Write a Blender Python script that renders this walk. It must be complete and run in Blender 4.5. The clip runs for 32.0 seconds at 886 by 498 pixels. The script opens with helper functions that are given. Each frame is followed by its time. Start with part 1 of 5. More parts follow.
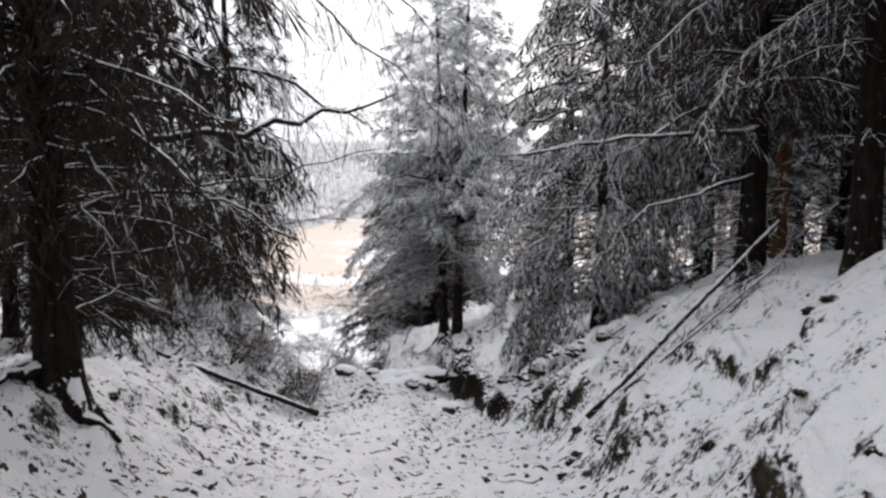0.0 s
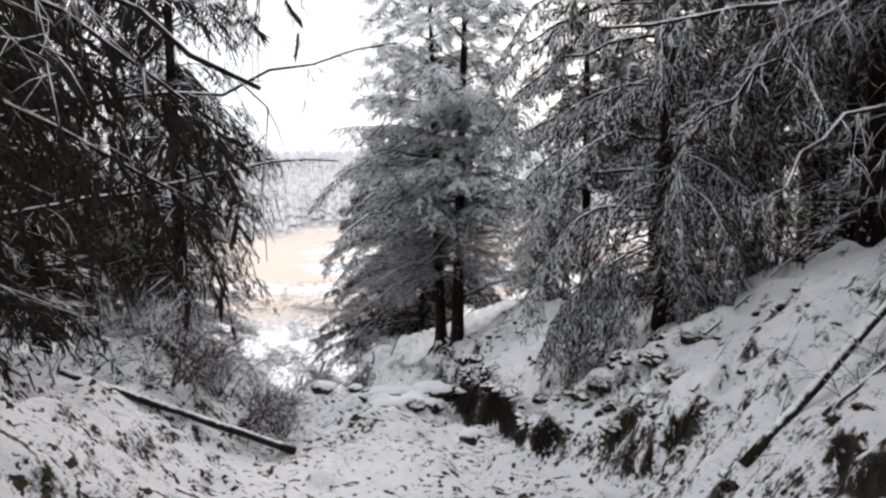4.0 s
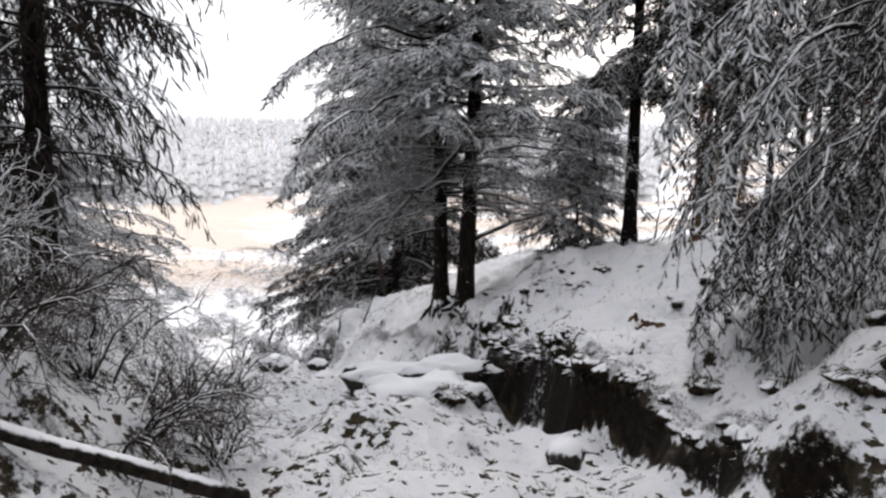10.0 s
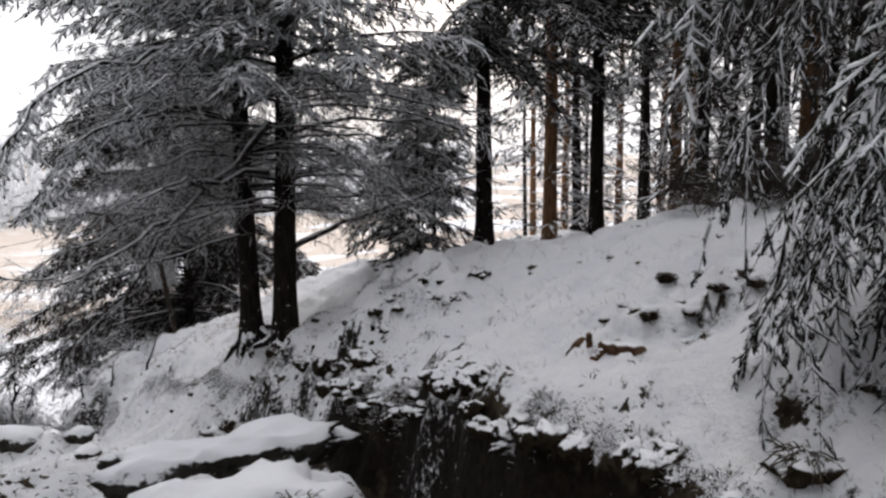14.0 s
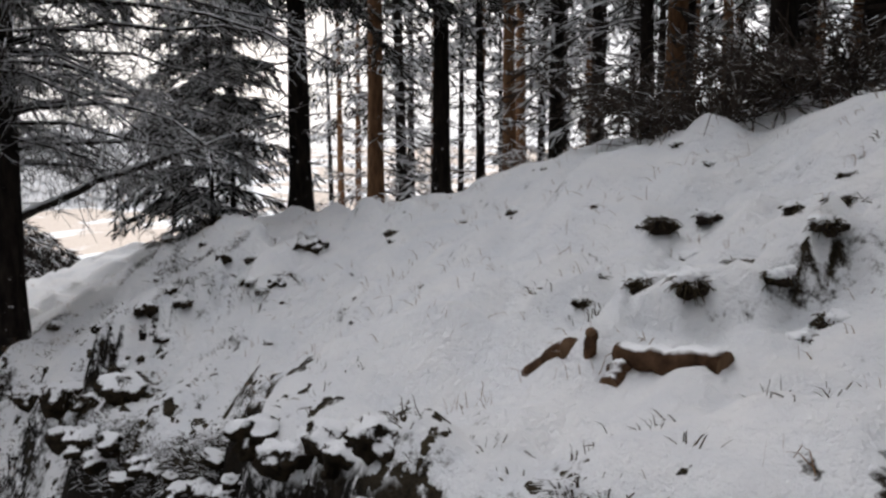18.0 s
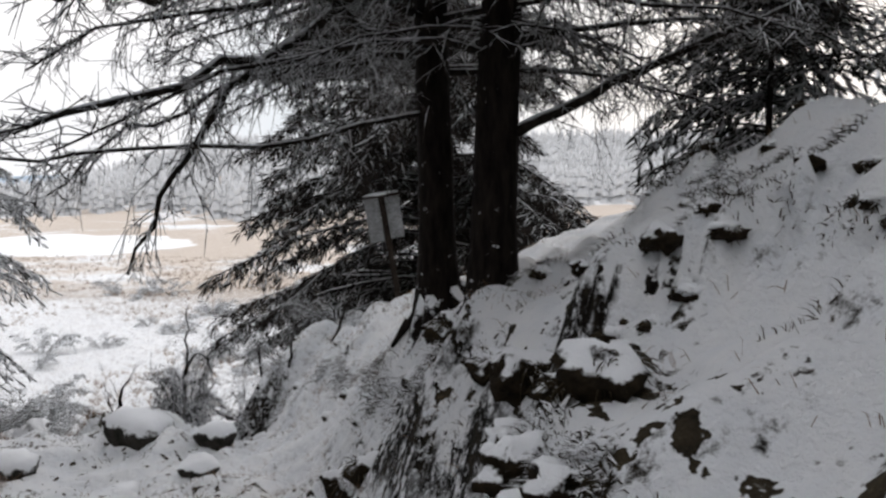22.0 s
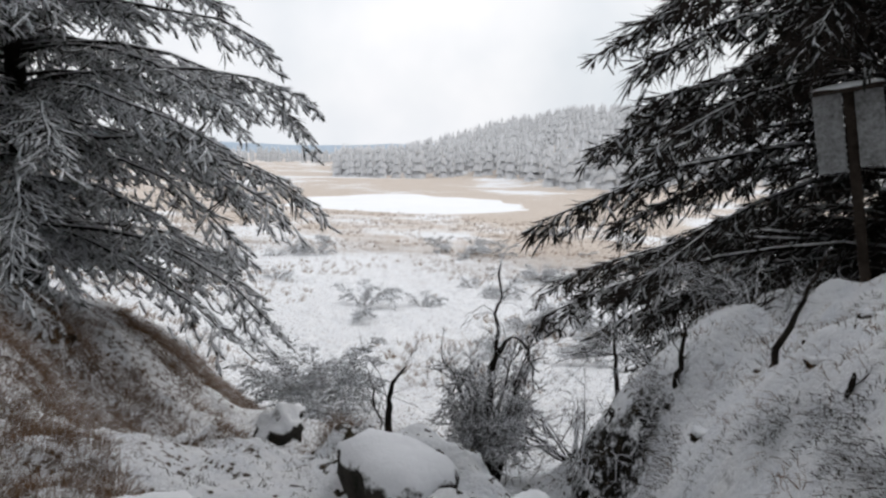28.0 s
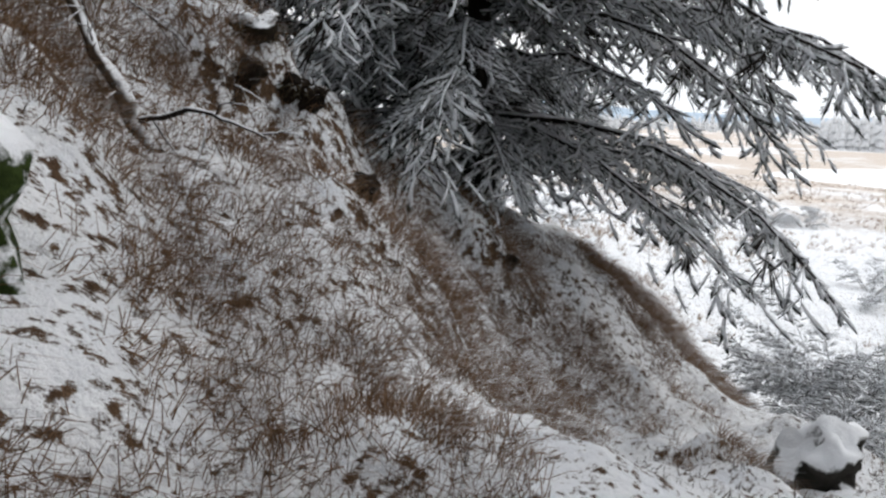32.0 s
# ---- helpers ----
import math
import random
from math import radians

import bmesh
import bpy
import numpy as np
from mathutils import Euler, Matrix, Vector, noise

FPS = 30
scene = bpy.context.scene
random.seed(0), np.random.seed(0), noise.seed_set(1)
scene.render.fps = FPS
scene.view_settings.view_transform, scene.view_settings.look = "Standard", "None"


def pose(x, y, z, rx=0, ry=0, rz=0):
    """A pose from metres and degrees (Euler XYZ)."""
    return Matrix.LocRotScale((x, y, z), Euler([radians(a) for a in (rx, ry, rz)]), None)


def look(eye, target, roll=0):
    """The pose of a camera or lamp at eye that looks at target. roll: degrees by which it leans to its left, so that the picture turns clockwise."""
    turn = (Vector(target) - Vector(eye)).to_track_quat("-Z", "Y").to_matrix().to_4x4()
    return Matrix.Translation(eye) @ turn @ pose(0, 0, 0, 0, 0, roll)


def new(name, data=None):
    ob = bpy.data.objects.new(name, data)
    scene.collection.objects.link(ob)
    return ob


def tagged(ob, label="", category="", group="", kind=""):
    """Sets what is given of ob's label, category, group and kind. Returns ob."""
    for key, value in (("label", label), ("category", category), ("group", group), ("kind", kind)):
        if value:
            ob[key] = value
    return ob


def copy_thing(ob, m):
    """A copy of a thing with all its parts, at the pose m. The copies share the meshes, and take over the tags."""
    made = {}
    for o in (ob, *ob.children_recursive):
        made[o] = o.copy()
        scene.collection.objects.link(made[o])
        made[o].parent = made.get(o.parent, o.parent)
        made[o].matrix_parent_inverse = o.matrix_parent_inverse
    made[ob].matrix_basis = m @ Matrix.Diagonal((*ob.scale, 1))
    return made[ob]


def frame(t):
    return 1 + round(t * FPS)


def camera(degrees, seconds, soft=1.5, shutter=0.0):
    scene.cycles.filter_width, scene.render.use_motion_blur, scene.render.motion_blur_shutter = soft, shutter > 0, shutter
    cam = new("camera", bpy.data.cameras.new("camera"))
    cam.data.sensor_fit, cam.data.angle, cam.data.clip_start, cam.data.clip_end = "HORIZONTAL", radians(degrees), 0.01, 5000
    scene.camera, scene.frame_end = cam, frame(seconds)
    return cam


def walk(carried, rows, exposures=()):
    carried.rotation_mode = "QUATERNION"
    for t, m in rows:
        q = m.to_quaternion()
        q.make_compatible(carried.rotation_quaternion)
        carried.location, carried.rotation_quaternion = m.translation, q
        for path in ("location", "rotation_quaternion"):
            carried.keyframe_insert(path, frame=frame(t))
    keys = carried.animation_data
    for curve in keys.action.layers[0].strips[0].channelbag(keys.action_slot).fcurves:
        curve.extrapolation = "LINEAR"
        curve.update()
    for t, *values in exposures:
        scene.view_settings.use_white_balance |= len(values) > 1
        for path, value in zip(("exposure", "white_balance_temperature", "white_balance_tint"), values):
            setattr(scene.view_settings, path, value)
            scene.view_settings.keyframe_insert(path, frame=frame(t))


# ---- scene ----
cam = camera(58.5, 32.0, soft=2.5)
METRES, EYE, TILT, LEAN, TURN = 32.0, 1.55, -7.0, 0.0, 0.0
ROWS = [
    (0.0, 0.0, 0.0, 0.0, 0.0, 0.0, -0.0),
    (0.5, -0.0011, 0.0209, -0.0033, -0.61, -0.2, 0.29),
    (1.0, -0.0003, 0.0386, -0.0056, -1.63, -2.18, 0.08),
    (1.5, -0.0022, 0.0575, -0.0061, -0.24, -2.19, 0.04),
    (2.0, -0.006, 0.0756, -0.0075, 0.89, -0.2, 0.23),
    (2.5, -0.0126, 0.0926, -0.0108, 3.09, -0.21, 0.33),
    (3.0, -0.0177, 0.1112, -0.014, 2.3, 0.21, 2.3),
    (3.5, -0.0229, 0.1268, -0.0159, 1.68, 1.44, 2.98),
    (4.0, -0.0259, 0.1434, -0.0183, -2.25, 0.77, 0.92),
    (4.5, -0.0292, 0.1629, -0.0214, -5.2, 2.07, 1.68),
    (6.5, -0.0371, 0.2385, -0.0391, -3.65, 0.97, 0.31),
    (7.0, -0.0422, 0.2588, -0.0408, -1.91, 1.14, -0.21),
    (7.5, -0.0466, 0.2787, -0.0418, -1.64, 1.16, -0.48),
    (8.0, -0.0522, 0.2931, -0.0432, -3.22, 2.14, -0.42),
    (8.5, -0.0536, 0.3113, -0.0437, -7.3, 3.34, 0.05),
    (9.0, -0.0579, 0.3238, -0.0459, -7.63, 0.82, -0.01),
    (9.5, -0.0588, 0.3384, -0.0483, -8.12, -1.47, -0.05),
    (10.0, -0.0615, 0.3546, -0.0513, -6.64, -0.95, -0.08),
    (10.5, -0.0601, 0.3732, -0.0549, -7.23, -0.57, 0.09),
    (11.0, -0.063, 0.3913, -0.0561, -6.66, 0.14, -0.11),
    (11.5, -0.0635, 0.4084, -0.0575, -7.49, -0.2, -0.36),
    (12.0, -0.0634, 0.4272, -0.0591, -15.88, 0.98, 2.07),
    (12.5, -0.0615, 0.4414, -0.0599, -20.55, 1.13, 1.24),
    (13.0, -0.059, 0.4576, -0.0615, -19.58, 1.24, 1.38),
    (13.5, -0.0537, 0.4741, -0.0607, -20.83, -0.33, 2.08),
    (14.0, -0.0508, 0.4869, -0.0601, -20.93, 0.26, 3.0),
    (14.5, -0.0472, 0.4994, -0.062, -21.18, 0.58, 2.64),
    (16.5, -0.0343, 0.5551, -0.0694, -23.83, 1.4, 2.55),
    (17.0, -0.029, 0.5662, -0.069, -27.6, 0.16, 3.24),
    (17.5, -0.0235, 0.579, -0.0699, -34.3, -0.0, 3.74),
    (18.0, -0.0174, 0.5878, -0.069, -35.5, -1.13, 4.35),
    (18.5, -0.0129, 0.5957, -0.0687, -30.12, -1.46, 4.19),
    (19.0, -0.0066, 0.6038, -0.0718, -25.26, -1.95, 3.62),
    (19.5, -0.0031, 0.6141, -0.0731, -17.69, -2.23, 2.44),
    (20.0, 0.0018, 0.6275, -0.0765, -13.21, -1.36, 1.2),
    (20.5, 0.0056, 0.6424, -0.0777, -8.96, 0.69, -0.04),
    (21.0, 0.0077, 0.6545, -0.0794, -1.65, 0.81, -0.2),
    (21.5, 0.0079, 0.6673, -0.0822, 2.09, 0.77, 0.05),
    (22.0, 0.0089, 0.6822, -0.0848, 1.66, 0.56, 0.1),
    (22.5, 0.0085, 0.6968, -0.0847, 2.19, 0.08, -0.14),
    (23.0, 0.0088, 0.711, -0.0866, 1.99, 0.35, 0.26),
    (23.5, 0.0074, 0.7258, -0.087, 3.17, 0.37, 0.09),
    (24.0, 0.0066, 0.7404, -0.0873, 7.51, -0.01, -1.88),
    (24.5, 0.0019, 0.7516, -0.0879, 14.07, -1.2, -2.47),
    (25.0, -0.0019, 0.7634, -0.0894, 17.09, -1.69, -3.02),
    (25.5, -0.0082, 0.776, -0.0898, 24.43, -3.01, -2.41),
    (26.0, -0.0151, 0.7893, -0.0903, 25.78, -3.6, -2.65),
    (26.5, -0.0199, 0.8024, -0.0917, 26.44, -3.94, -2.23),
    (28.5, -0.0538, 0.8597, -0.1008, 24.8, -1.68, -3.64),
    (29.0, -0.0615, 0.8709, -0.1023, 26.32, -2.51, -5.0),
    (29.5, -0.0676, 0.879, -0.1029, 38.02, -3.86, -6.24),
    (30.0, -0.0777, 0.8891, -0.1061, 44.91, -5.34, -7.15),
    (30.5, -0.0864, 0.8999, -0.1081, 46.62, -6.89, -6.7),
    (31.0, -0.0966, 0.9066, -0.112, 48.79, -7.26, -6.51),
    (31.5, -0.1087, 0.9144, -0.1176, 55.43, -6.8, -6.43),
    (32.0, -0.1214, 0.9199, -0.1215, 57.96, -7.02, -6.57),
]
walk(cam, [(t, pose(0, 0, EYE, TILT, LEAN, TURN) @ pose(METRES * x, METRES * y, METRES * z, 90 + pitch, roll, yaw)) for t, x, y, z, yaw, pitch, roll in ROWS],
     exposures=[(0.0, 0.9, 6600, 16), (10.0, 1.0, 6600, 16), (14.0, 0.75, 6600, 16), (17.0, 0.95, 6600, 15), (18.0, 0.75, 6600, 15), (19.0, 0.9, 6600, 15), (22.0, 0.4, 6600, 14), (24.0, 0.5, 6550, 14), (26.0, 0.45, 6500, 13), (29.0, 0.15, 6500, 13), (31.0, 0.42, 6450, 12), (32.0, 0.65, 6450, 12)])
SKY = 1.0

# ---- world and light: a bright overcast winter sky ----
world = bpy.data.worlds.new("overcast_sky")
scene.world = world
world.use_nodes = True
wn, wl = world.node_tree.nodes, world.node_tree.links
wn.clear()
w_out = wn.new("ShaderNodeOutputWorld")
w_bg = wn.new("ShaderNodeBackground")
w_sky = wn.new("ShaderNodeTexSky")
w_sky.sky_type = "NISHITA"
w_sky.sun_disc = False
w_sky.sun_elevation, w_sky.sun_rotation = radians(22), radians(20)
w_sky.dust_density = 4.0
w_mul = wn.new("ShaderNodeMix")
w_mul.data_type, w_mul.blend_type = "RGBA", "MULTIPLY"
w_mul.inputs[0].default_value = 1.0
w_mul.inputs[7].default_value = (0.07, 0.07, 0.07, 1)
w_cloud = wn.new("ShaderNodeTexNoise")
w_cloud.inputs["Scale"].default_value = 2.2
w_cloud.inputs["Detail"].default_value = 5
w_ramp = wn.new("ShaderNodeValToRGB")
w_ramp.color_ramp.elements[0].position, w_ramp.color_ramp.elements[0].color = 0.33, (0.62, 0.69, 0.74, 1)
w_ramp.color_ramp.elements[1].position, w_ramp.color_ramp.elements[1].color = 0.62, (0.98, 0.985, 0.985, 1)
w_mix = wn.new("ShaderNodeMix")
w_mix.data_type = "RGBA"
w_mix.inputs[0].default_value = 0.92
w_geo = wn.new("ShaderNodeTexCoord")
wl.new(w_geo.outputs["Generated"], w_cloud.inputs["Vector"])
wl.new(w_cloud.outputs["Fac"], w_ramp.inputs["Fac"])
wl.new(w_sky.outputs["Color"], w_mul.inputs[6])
wl.new(w_mul.outputs[2], w_mix.inputs[6])
wl.new(w_ramp.outputs["Color"], w_mix.inputs[7])
wl.new(w_mix.outputs[2], w_bg.inputs["Color"])
w_bg.inputs["Strength"].default_value = SKY
wl.new(w_bg.outputs["Background"], w_out.inputs["Surface"])
sun = new("sun", bpy.data.lights.new("sun", "SUN"))
sun.data.energy, sun.data.angle, sun.data.color = 0.55, radians(25), (1.0, 0.95, 0.88)
sun.matrix_world = look((0, 0, 60), (-14, -38, 44 - 28))


# ---- materials ----
def material(name):
    m = bpy.data.materials.new(name)
    m.use_nodes = True
    nt = m.node_tree
    return m, nt.nodes, nt.links, nt.nodes["Principled BSDF"]


def noise_node(nodes, links, scale, detail=4.0, rough=0.6, vec=None, stretch=None):
    n = nodes.new("ShaderNodeTexNoise")
    n.inputs["Scale"].default_value, n.inputs["Detail"].default_value, n.inputs["Roughness"].default_value = scale, detail, rough
    if vec is not None:
        if stretch:
            mp = nodes.new("ShaderNodeMapping")
            mp.inputs["Scale"].default_value = stretch
            links.new(vec, mp.inputs["Vector"])
            vec = mp.outputs["Vector"]
        links.new(vec, n.inputs["Vector"])
    return n.outputs["Fac"]


def ramp_node(nodes, links, fac, stops):
    r = nodes.new("ShaderNodeValToRGB")
    el = r.color_ramp.elements
    while len(el) < len(stops):
        el.new(0.5)
    for e, (p, c) in zip(el, stops):
        e.position, e.color = p, (*c, 1) if len(c) == 3 else c
    links.new(fac, r.inputs["Fac"])
    return r.outputs["Color"]


def math_node(nodes, links, op, a, b=0.0, clamp=False):
    n = nodes.new("ShaderNodeMath")
    n.operation, n.use_clamp = op, clamp
    for i, v in enumerate((a, b)):
        if isinstance(v, (int, float)):
            n.inputs[i].default_value = v
        else:
            links.new(v, n.inputs[i])
    return n.outputs[0]


def mix_node(nodes, links, fac, a, b):
    n = nodes.new("ShaderNodeMix")
    n.data_type = "RGBA"
    for i, v in ((0, fac), (6, a), (7, b)):
        if isinstance(v, (int, float)):
            n.inputs[i].default_value = v
        elif isinstance(v, tuple):
            n.inputs[i].default_value = (*v, 1)
        else:
            links.new(v, n.inputs[i])
    return n.outputs[2]


def band(nodes, links, v, lo, hi):
    n = nodes.new("ShaderNodeMapRange")
    n.interpolation_type = "SMOOTHSTEP"
    n.inputs[1].default_value, n.inputs[2].default_value = lo, hi
    links.new(v, n.inputs[0])
    return n.outputs[0]


def bump_node(nodes, links, bsdf, h, strength, dist):
    b = nodes.new("ShaderNodeBump")
    b.inputs["Strength"].default_value, b.inputs["Distance"].default_value = strength, dist
    links.new(h, b.inputs["Height"])
    links.new(b.outputs["Normal"], bsdf.inputs["Normal"])


SNOW = (0.86, 0.88, 0.91)


def snowy(name, dark, light, scale, lo, hi, rough=0.85, stretch=None, noise_w=0.5, bump=0.5, snow=SNOW):
    """A surface of two tones with snow lying on what faces up."""
    m, n, l, b = material(name)
    g = n.new("ShaderNodeNewGeometry")
    tc = n.new("ShaderNodeTexCoord")
    grain = noise_node(n, l, scale, 5, 0.65, tc.outputs["Object"], stretch)
    base = ramp_node(n, l, grain, [(0.3, dark), (0.7, light)])
    sep = n.new("ShaderNodeSeparateXYZ")
    l.new(g.outputs["Normal"], sep.inputs[0])
    patch = noise_node(n, l, scale * 0.5 + 2, 4, 0.6, tc.outputs["Object"])
    up = math_node(n, l, "ADD", sep.outputs[2], math_node(n, l, "MULTIPLY", math_node(n, l, "SUBTRACT", patch, 0.5), noise_w * 2))
    cover = band(n, l, up, lo, hi)
    l.new(mix_node(n, l, cover, base, snow), b.inputs["Base Color"])
    b.inputs["Roughness"].default_value = rough
    b.inputs["Specular IOR Level"].default_value = 0.05
    if bump:
        bump_node(n, l, b, grain, bump, 0.02)
    return m


def ground_material():
    m, n, l, b = material("snow_over_grass")
    g = n.new("ShaderNodeNewGeometry")
    pos = g.outputs["Position"]
    sp = n.new("ShaderNodeSeparateXYZ")
    l.new(pos, sp.inputs[0])
    sn = n.new("ShaderNodeSeparateXYZ")
    l.new(g.outputs["Normal"], sn.inputs[0])
    fine = noise_node(n, l, 14, 6, 0.7, pos)
    mid = noise_node(n, l, 3.2, 5, 0.65, pos)
    broad = noise_node(n, l, 0.6, 4, 0.6, pos)
    turf = ramp_node(n, l, fine, [(0.3, (0.012, 0.010, 0.008)), (0.55, (0.05, 0.04, 0.026)), (0.8, (0.13, 0.105, 0.065))])
    straw = ramp_node(n, l, fine, [(0.25, (0.035, 0.02, 0.012)), (0.6, (0.14, 0.088, 0.052)), (0.85, (0.28, 0.20, 0.135))])
    pale = ramp_node(n, l, mid, [(0.3, (0.50, 0.42, 0.355)), (0.7, (0.70, 0.635, 0.57))])
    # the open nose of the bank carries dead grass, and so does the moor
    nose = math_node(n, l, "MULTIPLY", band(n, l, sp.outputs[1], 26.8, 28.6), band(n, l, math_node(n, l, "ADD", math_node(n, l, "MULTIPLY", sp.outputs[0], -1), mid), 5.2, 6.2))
    moor = band(n, l, math_node(n, l, "ADD", sp.outputs[1], math_node(n, l, "MULTIPLY", broad, 20)), 66, 92)
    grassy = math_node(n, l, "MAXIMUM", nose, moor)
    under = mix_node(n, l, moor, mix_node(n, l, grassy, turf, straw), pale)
    # snow cover: none on steep peat faces, broken by tufts elsewhere
    # peat taken near black, so its colour also holds the undercut's shade
    peat = ramp_node(n, l, fine, [(0.35, (0.003, 0.0025, 0.002)), (0.75, (0.02, 0.014, 0.009))])
    tilt = math_node(n, l, "ADD", math_node(n, l, "MULTIPLY", sn.outputs[2], -1), math_node(n, l, "MULTIPLY", math_node(n, l, "SUBTRACT", mid, 0.5), 0.7))
    tilt = math_node(n, l, "ADD", tilt, math_node(n, l, "MULTIPLY", math_node(n, l, "SUBTRACT", fine, 0.5), 0.5))
    steep = band(n, l, tilt, -0.54, -0.4)
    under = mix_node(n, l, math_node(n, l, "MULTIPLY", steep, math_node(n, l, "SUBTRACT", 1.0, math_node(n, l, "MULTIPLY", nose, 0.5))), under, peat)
    # deeper, calmer snow on the open right bank
    calm = math_node(n, l, "MULTIPLY", band(n, l, sp.outputs[1], 14.5, 18.5), band(n, l, math_node(n, l, "ADD", sp.outputs[0], math_node(n, l, "MULTIPLY", band(n, l, sp.outputs[1], 25, 30), 3.5)), 0.6, 1.6))
    stir = math_node(n, l, "SUBTRACT", 1.35, math_node(n, l, "MULTIPLY", calm, 0.3))
    # bare peat only along the stream cut; steep turf elsewhere keeps a broken cover
    cut = math_node(n, l, "MULTIPLY", band(n, l, sp.outputs[1], 16.8, 18.0), math_node(n, l, "SUBTRACT", 1.0, band(n, l, math_node(n, l, "ADD", sp.outputs[1], mid), 24.3, 25.3)))
    # a short stretch of the bank is drifted over
    drift = math_node(n, l, "MULTIPLY", band(n, l, sp.outputs[1], 20.2, 20.6), math_node(n, l, "SUBTRACT", 1.0, band(n, l, sp.outputs[1], 21.9, 22.3)))
    cut = math_node(n, l, "MULTIPLY", cut, math_node(n, l, "SUBTRACT", 1.0, drift))
    held = math_node(n, l, "MULTIPLY", math_node(n, l, "SUBTRACT", 1.0, sn.outputs[2]), math_node(n, l, "MULTIPLY", math_node(n, l, "SUBTRACT", 1.0, cut), math_node(n, l, "ADD", 0.2, math_node(n, l, "MULTIPLY", band(n, l, sp.outputs[1], 16.5, 22.0), 0.27))))
    cover = math_node(n, l, "ADD", math_node(n, l, "ADD", sn.outputs[2], held), math_node(n, l, "MULTIPLY", math_node(n, l, "SUBTRACT", fine, 0.5), stir))
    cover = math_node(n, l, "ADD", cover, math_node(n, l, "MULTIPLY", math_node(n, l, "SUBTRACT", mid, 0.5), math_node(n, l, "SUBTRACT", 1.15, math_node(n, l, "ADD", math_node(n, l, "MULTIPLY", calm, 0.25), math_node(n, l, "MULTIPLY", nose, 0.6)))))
    cover = math_node(n, l, "ADD", cover, math_node(n, l, "MULTIPLY", calm, 0.07))
    cover = math_node(n, l, "SUBTRACT", cover, math_node(n, l, "MULTIPLY", math_node(n, l, "MULTIPLY", steep, 0.9), math_node(n, l, "ADD", 0.18, math_node(n, l, "MULTIPLY", cut, 0.82))))
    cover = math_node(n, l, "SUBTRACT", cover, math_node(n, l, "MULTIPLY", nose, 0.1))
    wide = noise_node(n, l, 0.05, 5, 0.6, pos)
    thin = math_node(n, l, "MULTIPLY", moor, band(n, l, wide, 0.36, 0.54))
    cover = math_node(n, l, "SUBTRACT", cover, math_node(n, l, "MULTIPLY", thin, 0.78))
    speck = noise_node(n, l, 7.5, 3, 0.6, pos)
    cover = math_node(n, l, "SUBTRACT", cover, math_node(n, l, "MULTIPLY", band(n, l, math_node(n, l, "ADD", speck, math_node(n, l, "MULTIPLY", math_node(n, l, "SUBTRACT", broad, 0.5), 0.25)), 0.565, 0.63), math_node(n, l, "MULTIPLY", math_node(n, l, "SUBTRACT", 1.0, math_node(n, l, "MAXIMUM", math_node(n, l, "MAXIMUM", calm, math_node(n, l, "MAXIMUM", moor, nose)), math_node(n, l, "MULTIPLY", band(n, l, sp.outputs[0], 1.3, 2.4), 0.8))), 0.75)))
    hair = noise_node(n, l, 15, 6, 0.75, pos, (1.5, 0.8, 0.6))
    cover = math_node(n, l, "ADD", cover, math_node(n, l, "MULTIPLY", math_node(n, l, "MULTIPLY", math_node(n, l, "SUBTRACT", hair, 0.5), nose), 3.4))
    snowfac = band(n, l, cover, 0.46, 0.72)
    tone = ramp_node(n, l, mid, [(0.3, (0.80, 0.83, 0.87)), (0.7, (0.90, 0.91, 0.92))])
    l.new(mix_node(n, l, snowfac, under, tone), b.inputs["Base Color"])
    b.inputs["Roughness"].default_value = 0.8
    b.inputs["Specular IOR Level"].default_value = 0.08
    hgt = math_node(n, l, "ADD", fine, math_node(n, l, "MULTIPLY", mid, 2.0))
    bump_node(n, l, b, hgt, 0.7, 0.08)
    return m


def plain(name, c0, c1, scale, rough=0.85, stretch=None, bump=0.4, dist=0.01):
    m, n, l, b = material(name)
    tc = n.new("ShaderNodeTexCoord")
    f = noise_node(n, l, scale, 6, 0.65, tc.outputs["Object"], stretch)
    f2 = noise_node(n, l, scale * 0.18, 3, 0.6, tc.outputs["Object"])
    c = ramp_node(n, l, math_node(n, l, "ADD", math_node(n, l, "MULTIPLY", f, 0.65), math_node(n, l, "MULTIPLY", f2, 0.35)), [(0.32, c0), (0.68, c1)])
    l.new(c, b.inputs["Base Color"])
    b.inputs["Roughness"].default_value = rough
    b.inputs["Specular IOR Level"].default_value = 0.06
    bump_node(n, l, b, f, bump, dist)
    return m


M_GROUND = ground_material()
M_BARK = snowy("dark_bark", (0.004, 0.003, 0.003), (0.024, 0.019, 0.016), 16, 0.4, 0.62, stretch=(1, 1, 0.25), noise_w=1.1, bump=1.0)
M_BARK_RED = snowy("reddish_pine_bark", (0.06, 0.032, 0.018), (0.20, 0.11, 0.06), 16, 0.6, 0.85, stretch=(1, 1, 0.25), bump=0.9)
M_LIMB = snowy("snow_topped_limb", (0.008, 0.007, 0.006), (0.036, 0.029, 0.024), 18, 0.35, 0.65)
M_TWIG = snowy("snow_dusted_twigs", (0.018, 0.015, 0.013), (0.06, 0.048, 0.04), 18, -0.05, 0.5, bump=0)
M_TWIG_BARE = snowy("bare_brown_twigs", (0.02, 0.016, 0.013), (0.07, 0.055, 0.045), 18, 0.75, 1.2, bump=0)
M_NEEDLE = snowy("snow_dusted_needles", (0.010, 0.010, 0.009), (0.04, 0.041, 0.034), 22, 0.1, 0.85, noise_w=0.7, bump=0)
